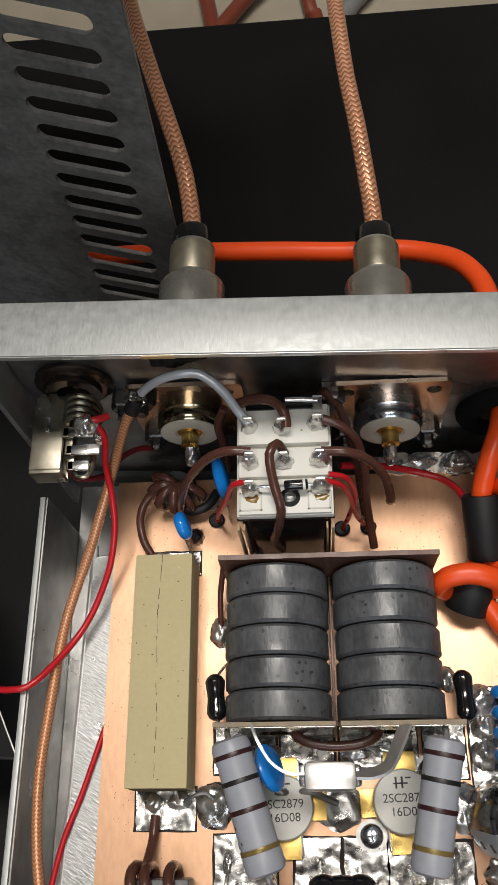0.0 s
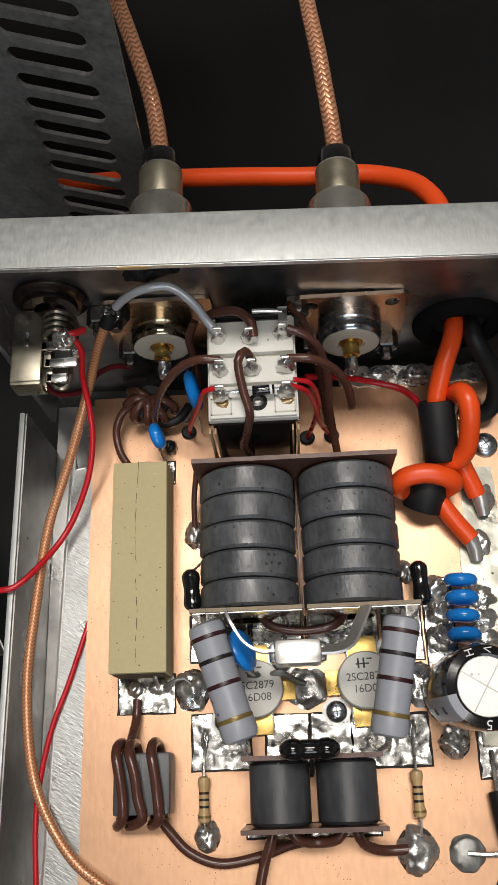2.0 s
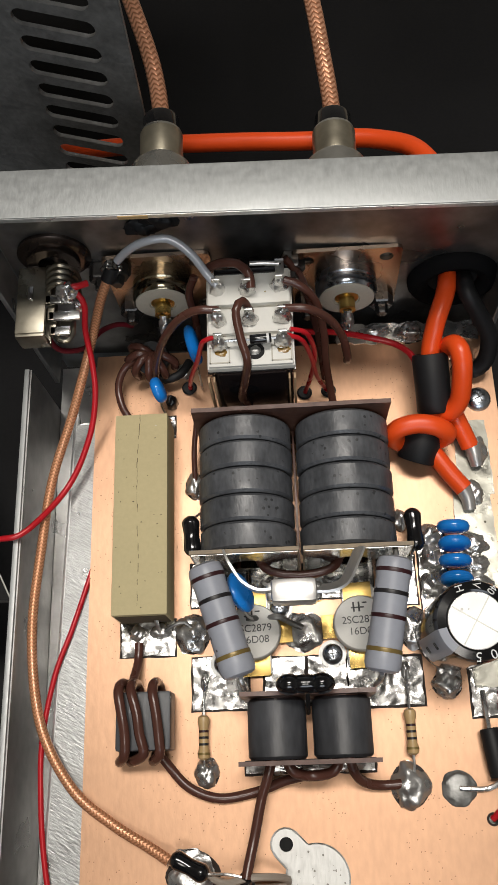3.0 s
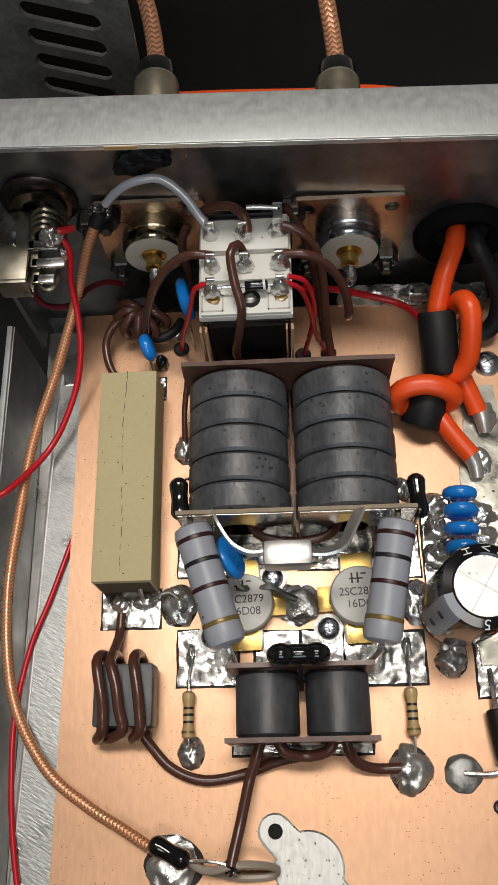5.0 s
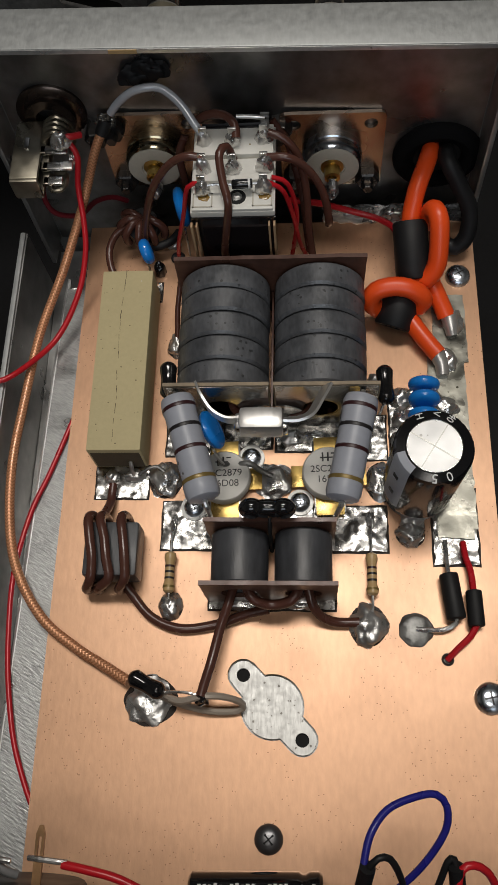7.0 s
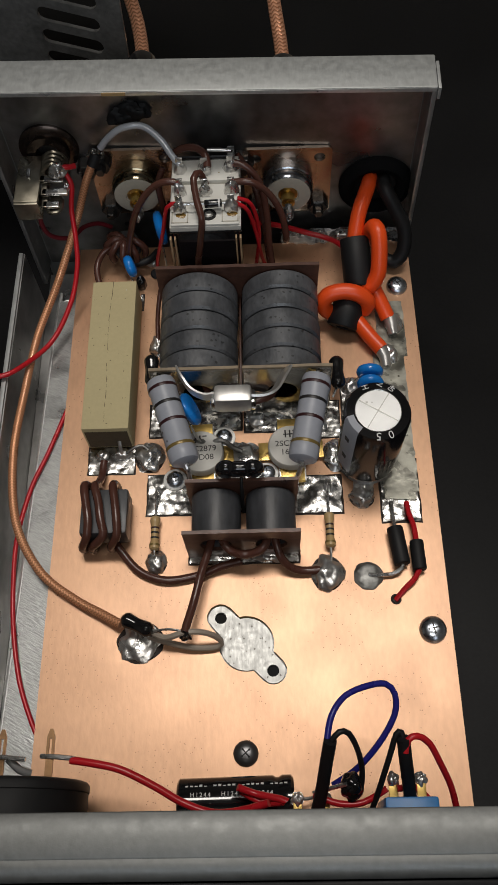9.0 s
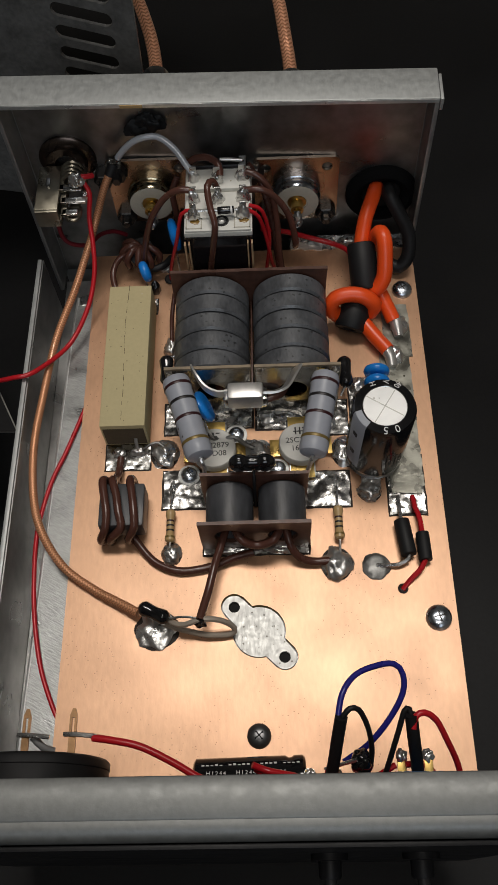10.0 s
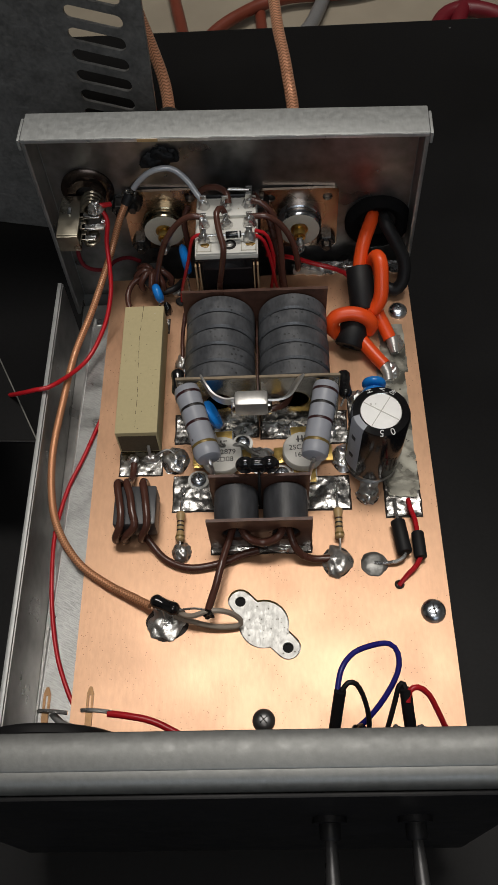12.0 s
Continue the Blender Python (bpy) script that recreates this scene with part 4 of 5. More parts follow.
d1 = diode((39.0, 55.7, 2.6), (37.9, 65.5, 2.4), 2.05, None)
part("lead", tube(NB(), [(37.9, 65.2, 2.4), (37.8, 70, 1.6), (37.9, 73.4, 0.6)], 0.5, 8), M_SOLDER, d1)
part("lead", tube(NB(), [(39.0, 56.2, 2.6), (38.8, 54.8, 2.4), (36.4, 53.6, 1.6), (33, 53.6, 1.0), (30.6, 53.8, 0.9)], 0.55, 8), M_SOLDER, d1)
d2 = diode((43.2, 54.2, 2.4), (43.0, 61.9, 2.4), 1.75, None)
part("red_lead", tube(NB(), [(43.0, 61.6, 2.4), (42.8, 66, 2.2), (42.0, 69.6, 1.6), (41.8, 73, 0.7)], 0.7, 8), M_RED, d2)
part("red_lead", tube(NB(), [(43.2, 54.6, 2.4), (41.8, 52.2, 2.0), (39.2, 49.8, 1.0), (37.0, 47.6, -0.6)], 0.7, 8), M_RED, d2)
wire("hookup_wire", [(-23.1, 135.6, 11), (-24.3, 130.1, 6), (-24.5, 124.2, 2.4)], 0.65, M_BROWN, "short brown wire beside the big transformer")

# ---- relay ----
rl = thing("relay", "tall relay with white terminal block and smoked body, on the board", "relay")
part("body", box(NB(), -17.4, 0.2, 139.0, 161.6, 2.0, 30.9, 0.5), M_SMOKE, rl, "smoked dark plastic body")
bm = NB()
box(bm, -18.0, 0.8, 138.7, 162.2, 31.5, 33.2, 0.35)
for y0, y1, h in ((138.9, 145.6, 33.9), (146.4, 152.4, 34.4), (153.2, 161.6, 34.8)):
    part("terminal_step", box(NB(), -17.6, 0.4, y0, y1, 33.0, h, 0.3), M_WHITE, rl)
part("terminal_block", bm, M_WHITE, rl, "white terminal block with soldered tags")
bm = NB()
for x in (-15.2, -2.0):
    box(bm, x - 2.2, x + 2.2, 139.6, 139.9, 33.85, 34.0), box(bm, x - 2.2, x + 2.2, 143.1, 143.4, 33.85, 34.0), box(bm, x - 2.2, x - 1.9, 139.6, 143.4, 33.85, 34.0), box(bm, x + 1.9, x + 2.2, 139.6, 143.4, 33.85, 34.0)
part("moulded_square", bm, M_PTFE, rl)
part("top_slot", box(NB(), -16, -1, 160.6, 161.8, 34.0, 35.2, 0.1), M_SMOKE, rl)
for i, (x, y) in enumerate(((-15.4, 157.0), (-8.8, 156.6), (-1.8, 157.2), (-15.2, 149.6), (-8.6, 149.4), (-1.6, 149.6), (-15.2, 143.8), (-1.6, 143.9))):
    part("solder_tag", box(NB(), x - 0.9, x + 0.9, y - 0.3, y + 0.3, 33.5, 39.4, 0.1), M_NICKEL, rl)
    part("solder_joint", blob(NB(), x, y - 0.2, 34.5, 1.6 + 0.2 * (i % 3), 1.35, 3.3 + 0.6 * (i % 2), 120 + i, 0.12), M_SOLDER, rl)
bm = loops_plate(NB(), [rect(-0.95, 0.95, 0, 4.2), circle(0, 2.9, 0.5, 10)], -0.25, 0.25)
bmesh.ops.transform(bm, matrix=pose(-1.6, 160.4, 34.4, 75, 0, 0), verts=bm.verts)
part("solder_tag", bm, M_NICKEL, rl, "bare unsoldered tag", False)
for x in (-15.2, -1.6):
    part("flux_stain", blob(NB(), x + 0.2, 142.2, 33.85, 1.3, 0.9, 0.3, 140 + int(x), 0.3, 2), M_AMBER, rl)
for x0, x1 in ((-18.2, -17.7), (-17.0, -16.6), (-0.8, -0.4), (0.3, 0.8)):
    part("laminate_leg", box(NB(), x0, x1, 136.9, 138.3, 0.1, 30.5, 0.1), M_TANEDGE, rl)
# flat black disc and rim paint the shaded well on the block
part("screw_well", lathe(NB(), [(0, 0.02), (1.7, 0.02), (1.75, 0.1), (1.95, 0.12), (2.0, 0)], (-7.6, 142.2, 33.9), (-7.6, 142.2, 40), 20, False), M_HOLESHADE, rl)
part("well_screw", blob(NB(), -7.6, 142.3, 33.95, 1.1, 1.0, 0.5, 146, 0.2, 2), M_DULL, rl)
part("base_seam", box(NB(), -18.1, 0.9, 138.6, 162.3, 30.8, 31.48, 0.1), M_SMOKE, rl)
part("bare_tag_wire", tube(NB(), [(-8.0, 161.4, 37.6), (-5.0, 161.5, 37.4), (-1.6, 161.2, 37.2)], 0.55, 10), M_NICKEL, rl)
dd = thing("diode", "small black glass diode across two relay tags", "diode", "black diodes")
part("body", rod(NB(), (-8.6, 143.6, 36.4), (-4.0, 143.8, 36.4), 1.05, 16, 0.25), M_GLOSSBLACK, dd)
part("lead", tube(NB(), [(-15.0, 143.6, 36.2), (-12, 143.6, 36.6), (-8.4, 143.6, 36.4)], 0.3, 6), M_SOLDER, dd)
part("lead", tube(NB(), [(-4.2, 143.8, 36.4), (-2.8, 143.8, 36.4), (-1.6, 143.9, 36.0)], 0.3, 6), M_SOLDER, dd)
part("band", rod(NB(), (-5.0, 143.75, 36.4), (-4.5, 143.78, 36.4), 1.08, 16), M_PAINTWHT, dd)

BW = "brown insulated wires at the relay"
wire("hookup_wire", [(-18.3, 162.1, 35.0), (-14.4, 161.4, 38.5), (-10.4, 160.6, 39.0), (-8.2, 158.2, 38.5), (-7.9, 155.6, 37.2)], 1.05, M_BROWN, "brown insulated wire arched over the relay's back", BW)
wire("hookup_wire", [(-15.0, 150.8, 36.8), (-19.4, 151.1, 37.0), (-23.8, 150.9, 34.0), (-28.3, 150.0, 27.0), (-31.7, 149.9, 16.0), (-33.5, 149.8, 7.0)], 0.95, M_BROWN, "brown insulated wire curving from the relay to the board", BW)
wire("hookup_wire", [(-8.3, 150.3, 36.5), (-9.6, 150.9, 40.0), (-11.1, 148.5, 40.5), (-10.4, 143.3, 38.0), (-9.3, 139.3, 35.5), (-10.3, 138.0, 28.0), (-11.6, 138.6, 18.0), (-10.3, 138.6, 12.0)], 0.95, M_BROWN, "brown insulated wire down the relay's front", BW)
wire("hookup_wire", [(-0.8, 157.3, 36.8), (2.7, 156.2, 36.0), (5.9, 154.3, 32.0), (7.6, 151.3, 24.0), (8.2, 147.4, 14.0), (9.7, 140.3, 6.0)], 0.95, M_BROWN, "brown insulated wire from the relay to the big transformer", BW)
wire("hookup_wire", [(-1.2, 150.4, 36.8), (3.9, 149.9, 37.0), (8.4, 149.4, 33.0), (11.5, 148.1, 27.0), (12.9, 146.2, 20.0), (12.9, 147.0, 17.0)], 0.95, M_BROWN, "brown insulated wire from the relay to the connector pin", BW)
wire("hookup_wire", [(-0.4, 167.1, 30.0), (2.9, 164.9, 26.0), (5.1, 160.9, 20.0), (6.9, 156.2, 12.0), (8.3, 149.1, 3.0)], 0.95, M_BROWN, "brown insulated wire behind the relay to the board", BW)
wire("hookup_wire", [(-31.6, 155.0, 10.0), (-36.6, 154.9, 8.5), (-41.1, 153.6, 6.5), (-43.2, 149.3, 5.0), (-42.4, 144.1, 4.0), (-40.4, 140.6, 3.0)], 0.95, M_BROWN, "brown insulated loop to the cement resistor", BW)
wire("hookup_wire", [(-21.2, 165.1, 28.0), (-23.0, 163.0, 24.0), (-22.6, 161.3, 16.0), (-22.6, 159.1, 8.0)], 0.95, M_BROWN, "brown insulated wire behind the relay", BW)
RW = "thin red wires at the relay"
wire("red_wire", [(-15.7, 145.0, 35.5), (-18.7, 145.1, 34.0), (-21.4, 146.4, 22.0), (-24.5, 148.2, 9.0), (-25.8, 149.4, 0.2), (-26.0, 149.6, -1.0)], 0.55, M_RED, "thin red wire from the relay into a board hole", RW)
wire("red_wire", [(0.0, 146.1, 35.5), (3.5, 146.1, 33.0), (5.4, 146.6, 22.0), (4.5, 146.5, 10.0), (3.2, 146.6, 1.0), (3.0, 146.6, -1.0)], 0.55, M_RED, "thin red wire from the relay into a board hole", RW)
wire("red_wire", [(-0.6, 145.0, 35.0), (2.5, 145.0, 32.0), (4.6, 145.6, 22.0), (6.0, 146.0, 11.0), (8.4, 146.7, 1.6), (9.0, 146.8, -0.6)], 0.55, M_RED, "thin red wire from the relay into a board hole", RW)
wire("red_wire", [(3.0, 156.6, 14.0), (11.1, 157.5, 11.0), (18.6, 157.3, 8.0), (25.3, 155.6, 7.0), (28.9, 152.2, 8.0), (30.1, 148.5, 9.0)], 0.8, M_RED, "thin red wire along the board's back to the power lead", RW)
for x, y in ((-26.0, 149.6), (3.0, 146.6), (9.0, 146.8)):
    bpart("hole_rim", lathe(NB(), [(1.0, 0.0), (1.7, 0.0), (1.9, 0.5), (1.5, 0.9), (1.0, 0.9)], (x, y, 0), (x, y, 1), 16), M_BLACK)
wire("clear_sleeved_wire", [(-37.4, 165.4, 35.8), (-34.6, 165.3, 39.4), (-30.4, 165.2, 42.6), (-24.9, 165.3, 43.0), (-20.3, 162.5, 41.0), (-17.3, 159.0, 38.5), (-15.3, 156.7, 37.2)], 0.95, M_CLEAR, "milky sleeved wire arched from the jack to the relay")

# brown coil on a small ring behind the cement resistor
tc = thing("wound_coil", "small ring coil of brown wire on the board", "coil")
part("ring_core", lathe(NB(), [(2.2, -1.6), (4.2, -1.6), (4.2, 1.6), (2.2, 1.6), (2.2, -1.6)], (-34.4, 155.6, 6.4), (-34.4, 155.1, 7.4), 24), M_BLACK, tc)
for k in range(6):
    a = radians(150 + k * 38)
    c = Vector((-34.4 + 3.0 * math.cos(a), 155.6 + 2.8 * math.sin(a), 6.4))
    dr = Vector((math.cos(a), 0.9 * math.sin(a), 0))
    part("winding_turn", tube(NB(), [c + dr * 2.6 + Vector((0, 0, -2)), c + dr * 3.0 + Vector((0, 0, 1.2)), c + Vector((0, 0, 3.6)), c - dr * 2.4 + Vector((0, 0, 2.2)), c - dr * 2.8 + Vector((0, 0, -1.4))], 1.05), M_BROWN, tc)
part("black_lead", tube(NB(), [(-35.4, 152.5, 4.0), (-31.5, 150.6, 4.2), (-27.6, 151.9, 4.4), (-25.6, 155.5, 3.4)], 1.1), M_BLACK, tc)
bpart("solder_joint", blob(NB(), -27.2, 154.4, 0, 2.0, 2.0, 1.8, 150), M_SOLDER)


# ---- coax sockets on the rear panel ----
def socket(cx, cz, material, mirror):
    t = thing("coax_socket", "square-flanged coaxial socket with a gold centre pin, on the rear panel", "connector", "coax sockets")
    yf = on_rear(cx, cz, 1.0).y
    sq = [(cx + sx * (12.6 - k), cz + sz * (12.6 - l)) for sx, sz, cut in ((-1, -1, 0), (1, -1, 1), (1, 1, 0), (-1, 1, 1)) for k, l in (((0, 1.2), (0.35, 0.35), (1.2, 0)) if not cut else ((1.2, 0), (0.35, 0.35), (0, 1.2)))]
    bm = loops_plate(NB(), [sq] + [circle(cx + sx * 9.1, cz + sz * 9.1, 1.6, 16) for sx in (-1, 1) for sz in (-1, 1)], 0, 1.0)
    bmesh.ops.transform(bm, matrix=Matrix.Translation((0, yf, 0)) @ Matrix.Rotation(radians(90), 4, "X"), verts=bm.verts)
    part("flange", bm, M_FLANGE, t, "square polished flange with the copper reflection tinted into it", False)
    y0 = yf - 1.0
    part("barrel", lathe(NB(), [(7.3, 0), (7.3, 1.5), (7.0, 1.8), (7.0, 2.2), (7.25, 2.5), (7.2, 3.6), (6.9, 4.3), (6.5, 4.8)], (cx, y0, cz), (cx, y0 - 10, cz), 48), material, t)
    yb = y0 - 4.9
    part("insulator", lathe(NB(), [(6.55, 0), (6.5, 0.35), (6.2, 0.5), (3.2, 0.5), (3.0, -0.6)], (cx, yb, cz), (cx, yb - 5, cz), 40), M_PTFE, t)
    part("pin_cup", lathe(NB(), [(2.9, -0.5), (2.8, 0.2), (1.9, 0.5), (1.9, 3.4), (1.2, 3.6), (1.2, 1.5), (0, 1.4)], (cx, yb, cz), (cx, yb - 5, cz), 24), M_GOLD, t, "gold centre pin")
    part("solder_joint", blob(NB(), cx, yb - 4.0, cz - 3.6, 1.5, 2.6, 2.6, 160 + int(cx), 0.15), M_SOLDER, t)
    part("pin_lead", tube(NB(), [(cx, yb - 3, cz - 0.6), (cx, yb - 4.4, cz - 2.0), (cx + 0.2, yb - 5.4, cz - 4.4)], 1.1, 8, taper=0.6), M_SOLDER, t)
    for sx, sz in ((1, -1), (-1, -1)) if mirror > 0 else ((-1, -1), (-1, 1)):
        p = Vector((cx + sx * 9.1, y0, cz + sz * 9.1))
        part("nut", lathe(NB(), [(0, 0), (3.1, 0), (3.1, 2.2), (2.7, 2.6), (1.6, 2.6), (1.5, 4.6), (1.2, 4.9), (0, 4.9)], p, p + Vector((0, -1, 0)), 6), M_DARKSTEEL, t)
    return t


socket(13.9, 18.2, M_STEEL, 1)
socket(-30.0, 18.2, M_BRASS, -1)
for x, z, r in ((1.2, 26.4, 3.2), (-43.6, 24.5, 3.0)):
    p = on_rear(x, z, 0.6)
    n2_ = thing("lock_nut", "dark steel nut on a screw end in the rear panel", "nut", "rear panel nuts")
    part("nut_body", lathe(NB(), [(0, 0), (r, 0), (r, 3.2), (r * 0.85, 3.8), (r * 0.5, 3.8), (r * 0.45, 6), (0, 6.1)], p, p + Vector((0, -1, 0)), 6), M_DARKSTEEL, n2_)

# black rubber plug high on the rear panel
pl = thing("rubber_plug", "black rubber cable plug pressed into the rear panel", "plug")
p = on_rear(-28.6, 43.0, 0.6)
part("collar", lathe(NB(), [(0, 0), (3.6, 0), (3.6, 0.6), (2.8, 1.4), (0, 1.6)], p, p + Vector((0, -1, 0)), 24), M_BLACK, pl)
part("nub", blob(NB(), p.x - 2.6, p.y - 0.9, p.z - 2.0, 3.4, 1.3, 3.8, 171, 0.3), M_BLACK, pl)
part("nub", blob(NB(), p.x + 2.2, p.y - 0.9, p.z - 0.2, 3.3, 1.3, 4.8, 172, 0.3), M_BLACK, pl)

# ---- phone jack ----
jk = thing("phone_jack", "open-frame metal phone jack on the rear panel", "jack")
p = on_rear(-53.2, 31.0, 0.6)
# the collar's dark brown reflection is put into its metal colour
part("collar", lathe(NB(), [(3.5, 0), (8.4, 0), (8.4, 0.8), (7.4, 1.6), (6.0, 1.8), (6.0, 3.0), (3.5, 3.0), (3.5, 0)], p, p + Vector((0, -1, 0)), 40), M_COLLAR, jk)
fr = NB()
box(fr, -61.6, -54.9, 148.6, 165.5, 29.4, 30.6, 0.4)
box(fr, -61.6, -54.9, 147.8, 149.0, 24.6, 30.4, 0.5)
box(fr, -61.6, -54.9, 148.2, 158.0, 23.8, 24.9, 0.4)
part("bracket", fr, M_TARN, jk, "bent tarnished metal bracket")
part("bracket_rivet", box(NB(), -58.9, -57.7, 156.8, 160.2, 30.4, 31.2, 0.3), M_NICKEL, jk)
for i, (x0, x1, y0, z) in enumerate(((-55.0, -48.6, 155.6, 30.0), (-54.6, -47.4, 152.4, 28.2), (-54.6, -50.0, 149.6, 26.4))):
    part("contact", box(NB(), x0, x1, y0, y0 + 2.2, z, z + 0.9, 0.25), M_NICKEL, jk)
    part("contact", box(NB(), x0 - 0.2, x0 + 1.4, y0, 165.6, z - 0.2, z + 0.9, 0.2), M_TARN, jk)
for k in range(4):
    y_ = 163.4 - k * 1.5
    part("spring_coil", tube(NB(), [(-54.6, y_, 27.0), (-54.2, y_ + 0.2, 31.4), (-51.2, y_ + 0.3, 33.4), (-48.6, y_ + 0.2, 31.0), (-48.4, y_, 27.0)], 0.7, 8), M_TARN, jk)
part("contact", tube(NB(), [(-53.4, 154.0, 25.0), (-53.6, 150.6, 25.6), (-52.6, 148.6, 26.0), (-50.6, 148.6, 26.0), (-49.6, 150.6, 25.6), (-49.8, 154.0, 25.0)], 0.55, 8), M_TARN, jk)
part("contact", box(NB(), -53.2, -50.0, 150.4, 156.0, 24.2, 24.9, 0.25), M_TARN, jk)
part("solder_joint", blob(NB(), -49.6, 157.4, 31.8, 2.2, 1.8, 3.0, 182, 0.25), M_SOLDER, jk)
part("solder_joint", blob(NB(), -48.2, 156.4, 27.0, 1.0, 1.0, 1.6, 183, 0.2), M_SOLDER, jk)

for piece in [o for o in bpy.data.objects if o.parent is jk and not o.name.startswith("collar")]:
    piece.location = Vector((0.4, 2.4, 0.9)) * S

# ---- thin coax and red wires down the open side ----
pts = [(-38.7, 165.0, 34.2), (-42.6, 161.2, 28.0), (-47.1, 155.4, 18.0), (-53.3, 140.9, 9.0), (-59.0, 125.7, 4.0), (-61.7, 108.1, 1.5), (-63.0, 92.4, 0.6), (-61.7, 77.1, 0.4), (-58.4, 66.0, 0.6), (-51.3, 55.4, 1.5), (-42.8, 48.9, 1.8), (-35.4, 44.7, 2.6), (-30.4, 41.8, 3.6)]
cx_ = thing("coax_lead", "thin braided coax lead from the jack along the board's open side", "cable")
part("jacket", tube(NB(), pts, 1.14, 12, 0.9), M_BRAID2, cx_)
part("heat_shrink", tube(NB(), [pts[0], Vector(pts[0]).lerp(Vector(pts[1]), 0.45)], 1.7, 12), M_BLACK, cx_)
part("bare_end", blob(NB(), pts[0][0], pts[0][1], pts[0][2] - 0.6, 2.0, 1.5, 2.0, 191, 0.4), M_DARKTIN, cx_)
part("bare_core", tube(NB(), [(-25.2, 41.4, 3.5), (-19.5, 37.8, 6.0), (-13.9, 38.7, 7.4), (-9.1, 38.6, 6.0), (-6.2, 37.7, 2.6), (-7.2, 36.4, 1.4), (-13.1, 36.2, 2.0), (-19.8, 37.6, 3.0), (-23.8, 39.2, 2.0)], 0.75, 8), M_STIFF, cx_, "stiff bare end loop")
part("core_wrap", blob(NB(), -14.3, 38.4, 6.2, 1.5, 1.3, 2.2, 192, 0.2), M_GLOSSBLACK, cx_)
wire("red_wire", [(-47.7, 160.6, 32.0), (-46.3, 158.8, 29.0), (-47.4, 155.5, 23.0), (-47.2, 150.0, 16.0), (-47.5, 143.7, 11.0), (-49.9, 135.1, 6.0), (-55.4, 124.0, 3.0), (-63.6, 112.7, 6.6), (-69.1, 110.9, 6.8), (-75.1, 112.4, 3.0), (-83.9, 117.7, -6.0), (-91.6, 119.1, -9.0)], 0.72, M_RED, "thin red wire from the jack across the low side wall")
wire("red_wire", [(-49.5, 161.1, 34.0), (-47.3, 160.5, 34.0), (-44.8, 161.9, 33.0)], 0.8, M_RED, "short red wire end at the jack")
wire("red_wire", [(-49.0, 106.6, -0.9), (-50.5, 101.7, -0.9), (-54.0, 90.5, -1.0), (-57.5, 80.3, -1.0), (-59.7, 66.5, -0.9), (-59.3, 53.7, -0.8), (-57.9, 41.8, -0.9), (-55.2, 29.9, -0.9), (-51.7, 21.1, -0.9), (-48.9, 15.8, -0.9)], 0.62, M_RED, "dark red wire along the case floor to the meter")
wire("red_wire", [(-57.0, 160.6, 22.0), (-58.4, 158.4, 15.0), (-56.6, 157.4, 10.0), (-51.7, 159.8, 6.0), (-48.4, 164.6, 5.0), (-44.5, 167.6, 3.0), (-41.0, 168.6, 0.0)], 0.7, M_DARKRED, "dark red wire low behind the jack")

# ---- power leads through the grommet ----
gm = thing("cable_grommet", "large black rubber grommet in the rear panel", "grommet")
p = on_rear(39.8, 15.6, 0.6)
q = p + Vector((0, -1, 0))
part("grommet_ring", lathe(NB(), [(6.0, 0), (10.8, 0), (10.8, 1.0), (10.0, 2.2), (8.4, 3.0), (6.7, 2.4), (6.0, 1.4), (6.0, 0)], p, q, 48), M_RUBBER, gm)
# black disc across the ring paints the shade in the bore
part("grommet_bore", lathe(NB(), [(0, 0.2), (6.0, 0.2), (6.0, 0.3), (0, 0.3)], p, q, 32), M_HOLESHADE, gm)
ol = thing("power_lead", "thick orange silicone lead wound through two black ferrite sleeves", "cable")
part("lead_run", tube(NB(), [(38.6, 169.6, 16.4), (37.4, 164.6, 20.6), (36.0, 159.6, 22.2), (33.7, 153.8, 20.0), (32.5, 148.9, 15.5), (32.6, 144.1, 12.8)], 2.2, 14), M_ORANGE, ol)
part("lead_run", tube(NB(), [(36.6, 150.2, 12.0), (36.8, 149.0, 17.6), (37.4, 146.9, 21.4), (38.2, 143.9, 21.4), (38.5, 139.9, 17.0), (38.2, 137.0, 13.0), (36.3, 135.5, 10.0), (33.2, 135.7, 8.0), (30.2, 135.6, 6.5)], 2.3, 14), M_ORANGE, ol)
part("lead_run", tube(NB(), [(36.9, 138.1, 8.0), (38.7, 134.7, 6.0), (40.4, 131.6, 4.0), (41.5, 129.2, 2.8)], 2.15, 14), M_ORANGE, ol)
part("lead_run", tube(NB(), [(25.2, 130.4, 4.5), (22.9, 130.5, 8.0), (23.9, 131.4, 11.5), (28.2, 132.0, 12.5), (32.5, 131.3, 12.0), (35.3, 130.6, 9.0), (34.4, 130.5, 5.5)], 2.3, 14), M_ORANGE, ol)
part("lead_run", tube(NB(), [(29.9, 131.9, 4.5), (32.3, 127.8, 4.5), (35.3, 123.3, 3.8), (38.9, 118.7, 2.9)], 2.15, 14), M_ORANGE, ol)
part("ferrite_sleeve", lathe(NB(), [(2.0, 0), (3.9, 0), (4.15, 0.4), (4.15, 13.4), (3.9, 13.8), (2.0, 13.8), (2.0, 0)], (32.3, 148.4, 15.0), (33.2, 137.5, 9.0), 32), M_BLACK, ol)
part("ferrite_sleeve", lathe(NB(), [(2.0, 0), (4.3, 0), (4.6, 0.4), (4.6, 8.2), (4.3, 8.6), (2.0, 8.6), (2.0, 0)], (30.9, 133.4, 7.2), (28.0, 125.4, 2.9), 32), M_BLACK, ol)
